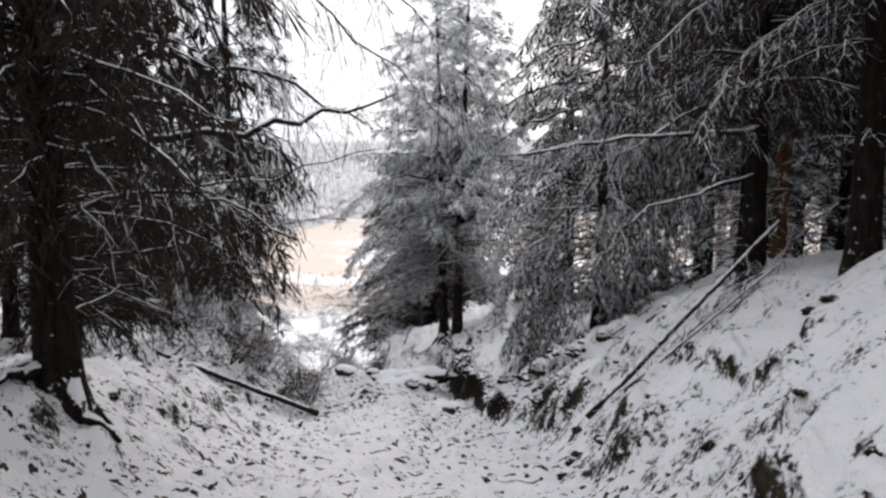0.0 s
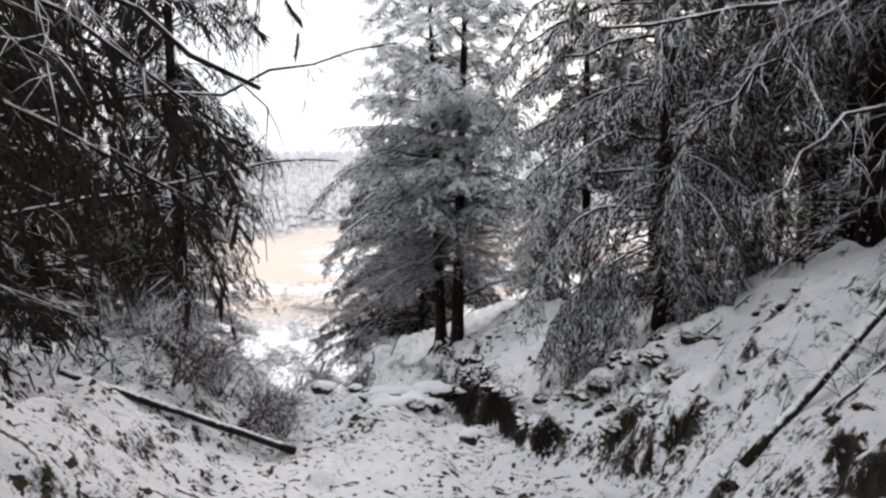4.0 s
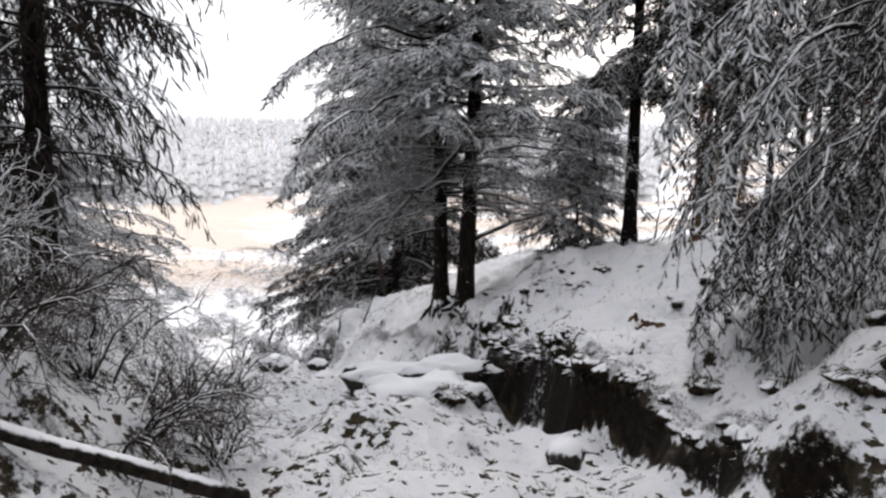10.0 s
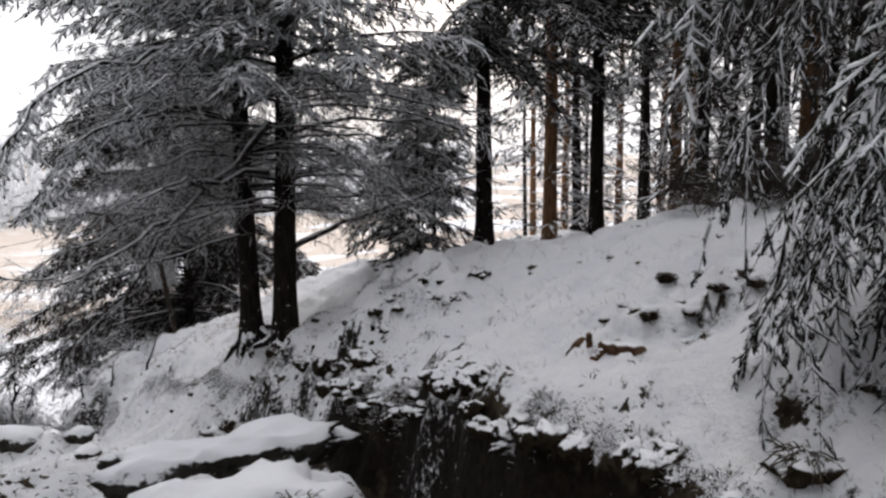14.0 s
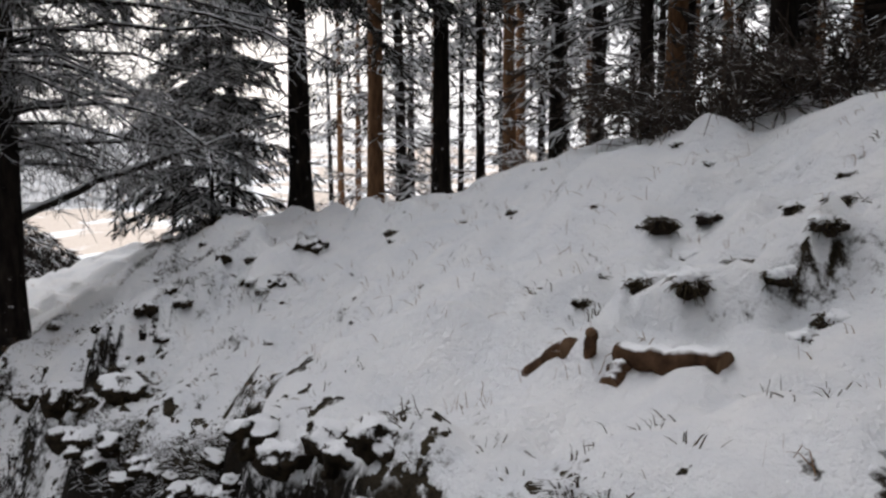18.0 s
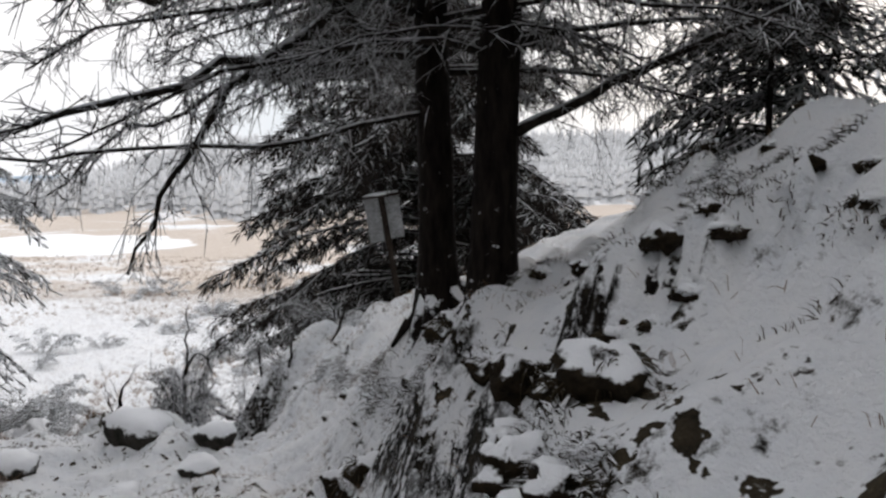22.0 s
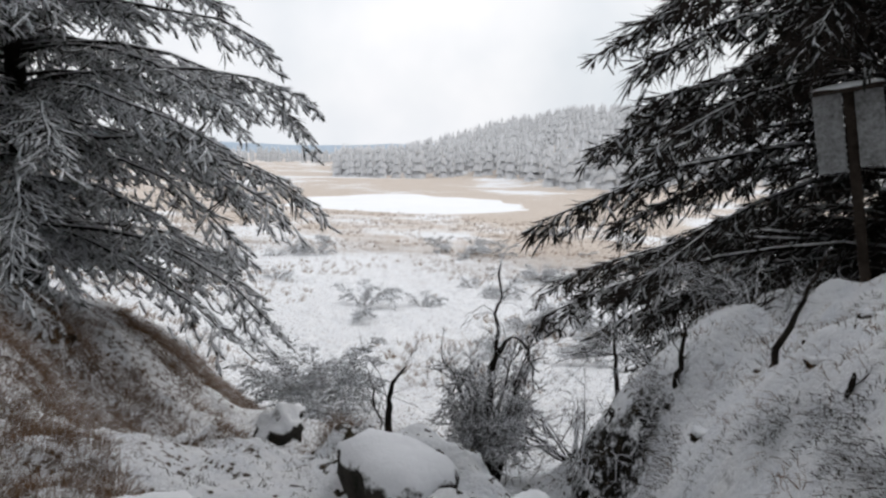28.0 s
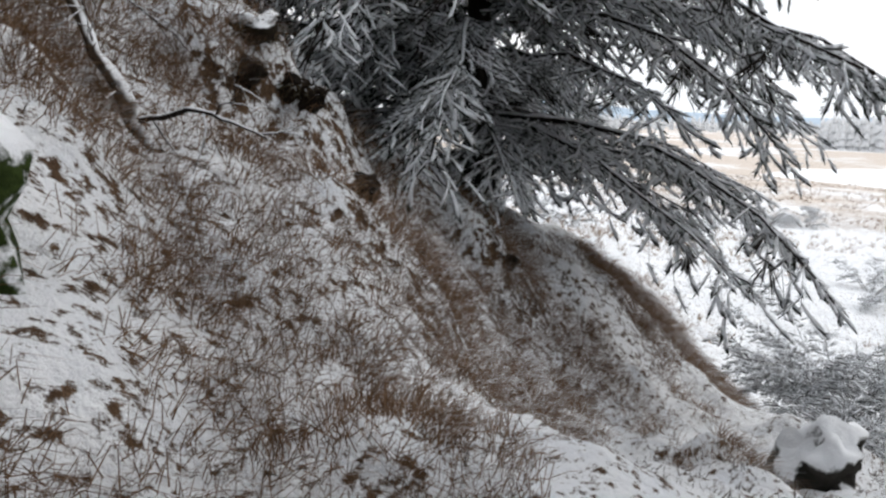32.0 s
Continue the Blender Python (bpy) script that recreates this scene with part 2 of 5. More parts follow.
# brown needles with little snow; their dark tone also stands in for shade
M_NEEDLE_SHADED = snowy("shaded_brown_needles", (0.014, 0.011, 0.010), (0.052, 0.043, 0.037), 22, 0.98, 1.22, noise_w=0.75, bump=0)
M_NEEDLE_WHITE = snowy("snow_laden_needles", (0.012, 0.016, 0.012), (0.045, 0.055, 0.04), 22, -0.55, 0.1, noise_w=0.8, bump=0)
M_PEAT = plain("wet_black_peat", (0.004, 0.003, 0.003), (0.03, 0.021, 0.014), 9, 0.7, bump=1.0, dist=0.05)
M_CLOD = snowy("snow_capped_turf", (0.006, 0.005, 0.004), (0.04, 0.03, 0.019), 14, 0.4, 0.65, noise_w=0.9, bump=1.0)
M_MOSS = snowy("mossy_stone", (0.012, 0.018, 0.006), (0.05, 0.075, 0.02), 16, -0.15, 0.25, noise_w=1.4, bump=0.8)
M_FRINGE = snowy("snow_caked_grass", (0.012, 0.010, 0.007), (0.07, 0.055, 0.035), 26, -0.2, 0.45, noise_w=0.9, bump=0)
M_HUMMOCK = snowy("snow_covered_turf", (0.006, 0.005, 0.004), (0.05, 0.038, 0.024), 14, -0.3, 0.0, noise_w=1.1, bump=1.0)
M_ROCK = snowy("snow_capped_stone", (0.012, 0.012, 0.010), (0.06, 0.055, 0.048), 7, 0.2, 0.42, noise_w=0.8, bump=0.7)
M_LOG = snowy("snow_topped_log", (0.022, 0.017, 0.013), (0.10, 0.075, 0.055), 11, 0.25, 0.5, bump=0.7)
M_LOG_BROWN = snowy("wet_brown_log", (0.022, 0.013, 0.008), (0.11, 0.062, 0.036), 13, 0.6, 0.85, stretch=(1, 1, 1), noise_w=0.4, bump=0.8)
M_CUT = plain("sawn_brown_wood", (0.06, 0.035, 0.02), (0.16, 0.10, 0.06), 20)
M_STRAW = snowy("dead_straw_grass", (0.07, 0.036, 0.018), (0.34, 0.215, 0.13), 30, 0.6, 1.05, bump=0)
M_MOOR = snowy("pale_moor_grass", (0.22, 0.16, 0.115), (0.5, 0.4, 0.32), 20, 0.5, 1.0, bump=0)
M_TUFT = snowy("dark_winter_grass", (0.02, 0.016, 0.010), (0.10, 0.08, 0.05), 30, 0.75, 1.1, bump=0)
M_BOARD = plain("weathered_white_board", (0.12, 0.12, 0.115), (0.46, 0.47, 0.48), 26)
M_POST = plain("dark_wet_post", (0.02, 0.016, 0.013), (0.07, 0.055, 0.045), 14)
M_SNOW = plain("lying_snow", (0.80, 0.83, 0.87), (0.90, 0.91, 0.92), 9, 0.8, bump=0.5, dist=0.03)
# frosted tone, lightened further so the colour stands in for distance haze
M_FAR = snowy("frosted_hazed_conifers", (0.52, 0.53, 0.54), (0.64, 0.645, 0.65), 0.6, 0.6, 1.3, bump=0)
# the blue of distance haze is put into the hills' base colour
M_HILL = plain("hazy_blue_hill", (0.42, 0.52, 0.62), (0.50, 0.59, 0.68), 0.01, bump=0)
M_POND = plain("frozen_snowed_pond", (0.86, 0.88, 0.90), (0.92, 0.93, 0.94), 0.3, bump=0.1)


# ---- mesh helpers ----
def mesh_of(name, verts, tris, mat, smooth=True):
    verts, tris = np.asarray(verts, np.float32).reshape(-1, 3), np.asarray(tris, np.int32).reshape(-1, 3)
    me = bpy.data.meshes.new(name)
    me.vertices.add(len(verts))
    me.vertices.foreach_set("co", verts.ravel())
    me.loops.add(tris.size)
    me.loops.foreach_set("vertex_index", tris.ravel())
    me.polygons.add(len(tris))
    me.polygons.foreach_set("loop_start", np.arange(0, tris.size, 3, dtype=np.int32))
    if smooth:
        me.polygons.foreach_set("use_smooth", np.ones(len(tris), bool))
    me.materials.append(mat)
    me.update(calc_edges=True)
    return me


def part(name, verts, tris, mat, parent, label="", smooth=True):
    ob = new(name, mesh_of(name, verts, tris, mat, smooth))
    ob.parent = parent
    if label:
        tagged(ob, label)
    return ob


def thing(name, at, label, category, group="", kind=""):
    e = new(name)
    e.location = at
    return tagged(e, label, category, group, kind)


class Bag:
    """Collects triangles of one mesh."""

    def __init__(self):
        self.v, self.t, self.n = [], [], 0

    def add(self, v, t):
        v, t = np.asarray(v, float).reshape(-1, 3), np.asarray(t, int).reshape(-1, 3)
        self.v.append(v)
        self.t.append(t + self.n)
        self.n += len(v)

    def out(self):
        if not self.v:
            return np.zeros((0, 3)), np.zeros((0, 3), int)
        return np.concatenate(self.v), np.concatenate(self.t)


def tubes(pts, rad, sides=5, rng=None, rough=0.0):
    """Many tubes at once: pts (n, k, 3), rad (n, k). Closed to a point at the end."""
    pts, rad = np.asarray(pts, float), np.asarray(rad, float)
    n, k, _ = pts.shape
    d = np.gradient(pts, axis=1)
    d /= np.linalg.norm(d, axis=2, keepdims=True) + 1e-9
    ref = np.where(np.abs(d[:, :1, 2:3]) > 0.8, np.array([1.0, 0, 0]), np.array([0, 0, 1.0]))
    u = np.cross(d, np.broadcast_to(ref, d.shape))
    u /= np.linalg.norm(u, axis=2, keepdims=True) + 1e-9
    w = np.cross(d, u)
    a = np.arange(sides) * 2 * np.pi / sides
    r = rad[:, :, None, None]
    if rough and rng is not None:
        r = r * (1 + rough * (rng.random((n, k, sides, 1)) - 0.5))
    v = pts[:, :, None] + r * (np.cos(a)[None, None, :, None] * u[:, :, None] + np.sin(a)[None, None, :, None] * w[:, :, None])
    v = v.reshape(n, k * sides, 3)
    tr = []
    for i in range(k - 1):
        for j in range(sides):
            p, q = i * sides + j, i * sides + (j + 1) % sides
            tr += [(p, q, q + sides), (p, q + sides, p + sides)]
    for j in range(1, sides - 1):
        tr.append(((k - 1) * sides, (k - 1) * sides + j, (k - 1) * sides + j + 1))
        tr.append((0, j + 1, j))
    tr = np.array(tr)
    t = tr[None] + (np.arange(n) * k * sides)[:, None, None]
    return v.reshape(-1, 3), t.reshape(-1, 3)


def stamped(tv, tt, place, axis, size, rng, spin=True):
    """Stamps a template, whose length lies along x from 0 to 1, at many places along many axes."""
    n = len(place)
    d = axis / (np.linalg.norm(axis, axis=1, keepdims=True) + 1e-9)
    ref = np.where(np.abs(d[:, 2:3]) > 0.9, np.array([[1.0, 0, 0]]), np.array([[0, 0, 1.0]]))
    u = np.cross(ref, d)
    u /= np.linalg.norm(u, axis=1, keepdims=True) + 1e-9
    w = np.cross(d, u)
    if spin:
        a = rng.random((n, 1)) * 6.283
        u, w = u * np.cos(a) + w * np.sin(a), w * np.cos(a) - u * np.sin(a)
    size = np.asarray(size, float).reshape(n, -1)
    sx = size[:, :1]
    sr = size[:, 1:2] if size.shape[1] > 1 else sx
    v = place[:, None] + sx[:, None] * tv[None, :, :1] * d[:, None] + sr[:, None] * (tv[None, :, 1:2] * u[:, None] + tv[None, :, 2:3] * w[:, None])
    t = tt[None] + (np.arange(n) * len(tv))[:, None, None]
    return v.reshape(-1, 3), t.reshape(-1, 3)


def sprig_template(rng, needles):
    """A twig of needles, 1 long and about 1 thick: a bent blunt core with needles standing off it."""
    v, t = tubes(np.array([[[0, 0, 0], [0.5, 0.3, 0.2], [1, 1.1, 0.5]]], float), np.array([[0.34, 0.4, 0.34]]), 3)
    bag = Bag()
    bag.add(v, t)
    for i in range(needles):
        s, a = rng.uniform(0.0, 0.9), rng.uniform(0, 6.283)
        o = np.array([math.cos(a), math.sin(a)])
        q = np.array([-o[1], o[0]])
        r, w = rng.uniform(0.8, 1.7), 0.17
        b = np.array([1.1, 0.5]) * s * s
        bag.add([(s, *(b + o * 0.3 - q * w)), (s + 0.04, *(b + o * 0.3 + q * w)), (s + rng.uniform(0.12, 0.24), *(b + o * r))], [(0, 1, 2)])
    return bag.out()


RNG = np.random.default_rng(7)
SPRIG = sprig_template(RNG, 11)
SPRIG_NEAR = sprig_template(RNG, 20)


def broom_template(rng, strands, width):
    """A loose broom of fine twigs spreading from one end."""
    bag = Bag()
    for i in range(strands):
        a, r, s = rng.uniform(0, 6.283), rng.uniform(0.3, 2.4), rng.uniform(0.55, 1.0)
        o, q = np.array([math.cos(a), math.sin(a)]), rng.uniform(0, 6.283)
        w = np.array([math.cos(q), math.sin(q)]) * width
        bag.add([(0.0, *(o * 0.2)), (s * 0.55, *(o * r * 0.45 - w)), (s * 0.6, *(o * r * 0.5 + w)), (s, *(o * r))], [(0, 1, 2), (1, 3, 2)])
    return bag.out()


SPRIG_FAR = broom_template(RNG, 7, 0.15)
SPRIG_TOP = broom_template(RNG, 4, 0.33)


# ---- lie of the land ----
# stations down the gully, and what the land does at each of them
STATION = (-40, 0, 8, 13, 17, 20, 24, 26, 28, 31, 33, 35, 37.5, 42, 60, 110)
FLOOR = (9.5, 0.0, -2.15, -3.4, -4.3, -4.95, -5.75, -6.25, -6.8, -7.5, -8.2, -8.95, -10.05, -10.7, -12.0, -14.0)
LEFT_TOE = (-2.0, -1.9, -2.3, -3.0, -3.0, -3.5, -3.7, -4.1, -4.5, -6.6, -7.5, -8.0, -9.6, -14.0, -20.0, -20.0)
LEFT_WIDTH = (3.0, 2.6, 2.4, 2.2, 2.6, 2.2, 2.0, 2.8, 3.4, 2.6, 2.4, 2.4, 3.0, 6.0, 8.0, 8.0)
LEFT_TOP = (10.4, 0.8, -0.7, -2.1, -2.95, -3.8, -4.6, -4.7, -4.8, -6.05, -6.8, -7.6, -8.8, -9.5, -12.0, -14.0)
LEFT_FAR = (12.0, 2.0, 1.0, 0.0, -1.0, -1.5, -2.5, -3.3, -3.6, -4.6, -4.8, -5.2, -6.4, -8.0, -11.5, -14.0)
RIGHT_TOE = (1.8, 1.7, 1.5, 1.55, 0.8, 0.42, 0.12, -0.55, -1.5, -2.5, -3.8, -4.4, -4.4, -3.0, 0.0, 0.0)
RIGHT_STEP = (0.0, 0.1, 0.4, 0.5, 0.36, 0.72, 1.04, 1.1, 0.88, 0.9, 0.95, 1.45, 1.0, 0.0, 0.0, 0.0)
RIGHT_WIDTH = (3.5, 3.2, 3.6, 4.2, 4.8, 5.2, 4.5, 4.3, 4.4, 5.5, 7.0, 7.0, 8.0, 9.0, 14.0, 8.0)
RIGHT_TOP = (11.6, 2.0, 0.6, -0.3, -1.3, -2.15, -3.3, -3.55, -3.95, -4.5, -4.6, -5.2, -5.8, -6.6, -9.6, -14.0)
RIGHT_FAR = (15.0, 6.0, 4.5, 3.0, 2.0, -0.2, -2.2, -2.6, -3.0, -3.2, -3.0, -2.7, -3.0, -3.4, -6.0, -13.0)
_fine = np.arange(-40, 110.01, 0.25)
_ker = np.exp(-0.5 * (np.arange(-9, 10) / 3.5) ** 2)
_ker /= _ker.sum()
LANDS = [np.convolve(np.pad(np.interp(_fine, STATION, c), 9, mode="edge"), _ker, "valid")
         for c in (FLOOR, LEFT_TOE, LEFT_WIDTH, LEFT_TOP, LEFT_FAR, RIGHT_TOE, RIGHT_STEP, RIGHT_WIDTH, RIGHT_TOP, RIGHT_FAR)]


def smooth01(v):
    v = np.clip(v, 0, 1)
    return v * v * (3 - 2 * v)


def lattice(ix, iy, seed):
    h = (ix.astype(np.int64) * 374761393 + iy.astype(np.int64) * 668265263 + seed * 1274126177) & 0x7FFFFFFF
    h = ((h ^ (h >> 13)) * 1103515245) & 0x7FFFFFFF
    return ((h ^ (h >> 16)) & 0xFFFF) / 65535.0 - 0.5


def wob(x, y, size, seed):
    """Smooth value noise from -0.5 to 0.5 with bumps about that size."""
    fx, fy = x / size, y / size
    ix, iy = np.floor(fx), np.floor(fy)
    u, v = smooth01(fx - ix), smooth01(fy - iy)
    a, b = lattice(ix, iy, seed), lattice(ix + 1, iy, seed)
    c, d = lattice(ix, iy + 1, seed), lattice(ix + 1, iy + 1, seed)
    return (a * (1 - u) + b * u) * (1 - v) + (c * (1 - u) + d * u) * v


def hump(x, y, cx, cy, rx, ry, h, turn=0.0):
    c, s = math.cos(radians(turn)), math.sin(radians(turn))
    dx, dy = x - cx, y - cy
    q = ((dx * c + dy * s) / rx) ** 2 + ((dy * c - dx * s) / ry) ** 2
    return h * np.exp(-q * q * 0.9)


def hag(x, y, cx, cy, rx, ry, h, turn=0.0):
    """A steep-sided turf hummock."""
    c, s = math.cos(radians(turn)), math.sin(radians(turn))
    dx, dy = x - cx, y - cy
    q = np.hypot((dx * c + dy * s) / rx, (dy * c - dx * s) / ry) + 0.5 * wob(x, y, 0.34, 41) + 0.25 * wob(x, y, 0.17, 42)
    return h * smooth01((1.12 - q) / 0.34)


def land(x, y, rough=True):
    x, y = np.asarray(x, float), np.asarray(y, float)
    fz, lt, lw, ltz, lfz, rt, st, rw, rtz, rfz = [np.interp(y, _fine, c) for c in LANDS]
    rt = rt + wob(x * 0, y, 1.5, 3) * 0.3 + wob(x * 0, y, 0.7, 4) * 0.22
    st = st * (1 + 0.7 * wob(x * 0, y, 1.1, 7))
    lt = lt + wob(x * 0, y, 1.6, 5) * 0.5
    a = (lt - x) / lw
    left = fz + (ltz - fz) * smooth01(a) + np.clip((lt - lw - x) / 22.0, 0, 1) * (lfz - ltz)
    b = (x - rt) / rw
    face = smooth01((x - rt) / (0.26 + 0.5 * smooth01(wob(x * 0, y, 1.3, 8) * 2.4) + 0.72 * smooth01((y - 23.7) / 1.5) + 0.6 * smooth01((y - 26.2) / 3.0) + 0.7 * smooth01((16.5 - y) / 2.5)))
    right = fz + st * face + (rtz - fz - st) * (0.45 * np.clip(b, 0, 1) + 0.55 * smooth01(b)) + np.clip((x - rt - rw) / 22.0, 0, 1) * (rfz - rtz)
    z = np.where(x < lt, left, np.where(x > rt, right, fz))
    for h in HUMPS:
        z = z + hump(x, y, *h)
    for h in HAGS:
        z = z + hag(x, y, *h)
    # ragged low steps of turf on both banks
    bank = smooth01((np.abs(x - 0.5 * (lt + rt)) - 0.5 * (rt - lt) - 0.2) / 0.8) * smooth01((17 - np.abs(y - 8)) / 4)
    z = z + 0.1 * bank * smooth01((wob(x, y, 1.5, 31) + 0.45 * wob(x, y, 0.5, 32) + 0.25 * wob(x, y, 0.22, 33) - 0.14) / 0.07)
    # the moor falls away, and a wooded ridge rises beside it
    z = z - 0.0286 * np.clip(y - 110, 0, 2000)
    z = z + 22 * smooth01((y - 140) / 260) * smooth01((x + 0.5 * (y - 28) + 40) / 120)
    # the level pond far out on the moor
    pond = smooth01((1.25 - np.hypot((x - POND[0]) / POND[3], (y - POND[1]) / POND[4])) / 0.2)
    if rough:
        near = 1 - smooth01((np.abs(x) - 12) / 20)
        z = z + wob(x, y, 2.3, 11) * 0.28 + wob(x, y, 0.8, 12) * 0.17 + (np.maximum(wob(x, y, 0.42, 13), -0.05) * 0.38 + wob(x, y, 0.2, 14) * 0.12) * near
        z = z + wob(x, y, 30, 15) * 2.0 * smooth01((y - 60) / 60)
    return z * (1 - pond) + POND[2] * pond


POND = (-53.0, 121.0, -14.7, 17.0, 17.0)
# turf hummocks: x, y, half length, half width, height, turn
HAGS = [
    (2.1, 14.7, 0.5, 0.32, 0.24, 80), (2.5, 13.6, 0.55, 0.34, 0.26, 60), (4.1, 7.9, 0.5, 0.3, 0.2, 20),
    (-5.2, 21.2, 0.5, 0.4, 0.24, 30), (-6.2, 22.0, 0.6, 0.5, 0.3, 0),
    (-4.3, 31.9, 0.85, 0.5, 0.25, -10), (-6.9, 32.6, 0.45, 0.3, 0.14, 70),
]
# dark turf ledges along the upper bank
HAGS += [
    (3.05, 8.6, 0.5, 0.16, 0.18, 95), (3.2, 7.6, 0.5, 0.17, 0.2, 100), (2.75, 6.2, 0.4, 0.16, 0.18, 95), (2.35, 5.2, 0.35, 0.2, 0.22, 90),
    (2.3, 16.1, 0.4, 0.16, 0.18, 80), (2.7, 15.5, 0.4, 0.18, 0.2, 70), (1.95, 13.6, 0.45, 0.16, 0.2, 90), (2.9, 12.4, 0.5, 0.16, 0.16, 90), (2.25, 9.4, 0.5, 0.14, 0.16, 85),
]
# snowy hummocks on the bank behind the stream cut
HAGS += [
    (1.25, 25.1, 0.56, 0.26, 0.3, -32), (1.98, 25.45, 0.6, 0.36, 0.3, -42), (1.0, 27.1, 0.5, 0.28, 0.22, -10), (1.5, 26.2, 0.35, 0.22, 0.2, -30),
    (1.75, 24.55, 0.17, 0.11, 0.11, 20), (2.0, 24.3, 0.15, 0.1, 0.1, 0), (1.58, 23.9, 0.14, 0.09, 0.09, 30), (2.3, 23.8, 0.18, 0.09, 0.08, 0), (2.45, 24.6, 0.2, 0.12, 0.1, -30),
]
# ragged black turf above the sawn logs
HAGS += [
    (2.05, 21.05, 0.2, 0.09, 0.1, -20), (2.1, 20.52, 0.27, 0.11, 0.14, -30), (2.38, 20.2, 0.28, 0.12, 0.15, -35), (2.66, 19.9, 0.3, 0.13, 0.15, -40), (2.8, 19.45, 0.26, 0.13, 0.14, -60),
]
# turf overhangs on the grassy nose of the bank
HAGS += [
    (-8.0, 30.05, 0.55, 0.24, 0.24, -48), (-7.75, 30.42, 0.3, 0.14, 0.16, -40), (-8.6, 31.95, 0.34, 0.16, 0.16, -45), (-8.55, 30.9, 0.3, 0.16, 0.12, -40),
]
# rises and hollows: x, y, half length, half width, height, turn
HUMPS = [
    (-5.3, 22.6, 1.7, 2.6, 0.35, 0), (-5.0, 17.9, 1.7, 1.5, 0.6, 0), (-4.0, 28.9, 1.5, 1.0, -0.28, 0), (-5.9, 29.2, 0.8, 1.6, 0.2, 45), (-3.5, 31.1, 1.2, 0.6, 0.3, -20), (-2.6, 33.2, 0.9, 0.7, 0.45, 0), (-0.95, 21.4, 1.15, 0.75, 0.45, -52), (-1.5, 19.6, 1.1, 1.2, 0.4, 0),
    (0.3, 21.3, 0.42, 1.6, -0.4, 4), (-0.2, 24.3, 0.4, 1.2, -0.12, 20), 
    
    (-2.9, 32.0, 0.4, 1.0, -0.3, 10), (1.8, 20.8, 1.4, 1.2, 0.1, 0), (1.8, 19.9, 0.7, 0.55, -0.17, 0),
]


def on(x, y):
    return float(land(np.array([x]), np.array([y]))[0])


def stretch_axis(lo, hi, step, far_lo, far_hi, grow=1.13):
    mid = list(np.arange(lo, hi + step / 2, step))
    s, a = step, mid[-1]
    right = []
    while a < far_hi:
        s *= grow
        a += s
        right.append(a)
    s, a = step, mid[0]
    left = []
    while a > far_lo:
        s *= grow
        a -= s
        left.append(a)
    return np.array(left[::-1] + mid + right)


gx = stretch_axis(-8.6, 5.6, 0.07, -1500, 1500)
gy = stretch_axis(8.0, 35.6, 0.085, -300, 2500, 1.07)
GX, GY = np.meshgrid(gx, gy)
GZ = land(GX, GY)
nx, ny = len(gx), len(gy)
ii = (np.arange(ny - 1)[:, None] * nx + np.arange(nx - 1)[None]).ravel()
gt = np.concatenate([np.stack([ii, ii + 1, ii + nx + 1], 1), np.stack([ii, ii + nx + 1, ii + nx], 1)])
ground = new("ground", mesh_of("ground", np.stack([GX, GY, GZ], -1).reshape(-1, 3), gt, M_GROUND))
tagged(ground, "snow-covered gully floor, banks and moor with dark grass showing through", "ground", kind="structure")


# ---- trees ----
def limb_curves(base, az, length, rise, droop, k, rng, wig=0.05):
    """Curves of many limbs: rise is the slope at the start, droop what it loses by the tip."""
    s = np.linspace(0, 1, k)[None, :, None]
    n = len(base)
    d = np.stack([np.cos(az), np.sin(az), np.zeros(n)], 1)[:, None]
    side = np.stack([-np.sin(az), np.cos(az), np.zeros(n)], 1)[:, None]
    L = length[:, None, None]
    bend = (rng.random((n, 1, 1)) - 0.5) * 0.35
    p = base[:, None] + d * L * s + side * L * bend * s * s
    p[:, :, 2] += length[:, None] * (rise[:, None] * s[:, :, 0] - droop[:, None] * s[:, :, 0] ** 2)
    p[:, 1:] += (rng.random((n, k - 1, 3)) - 0.5) * wig * L
    return p


def at_curve(p, s):
    """Places and directions at fractions s (n, m) of curves p (n, k, 3)."""
    k = p.shape[1]
    f = np.clip(s, 0, 0.9999) * (k - 1)
    i = f.astype(int)
    r = (f - i)[:, :, None]
    rows_ = np.arange(len(p))[:, None]
    a, b = p[rows_, i], p[rows_, i + 1]
    d = b - a
    return a * (1 - r) + b * r, d / (np.linalg.norm(d, axis=2, keepdims=True) + 1e-9)


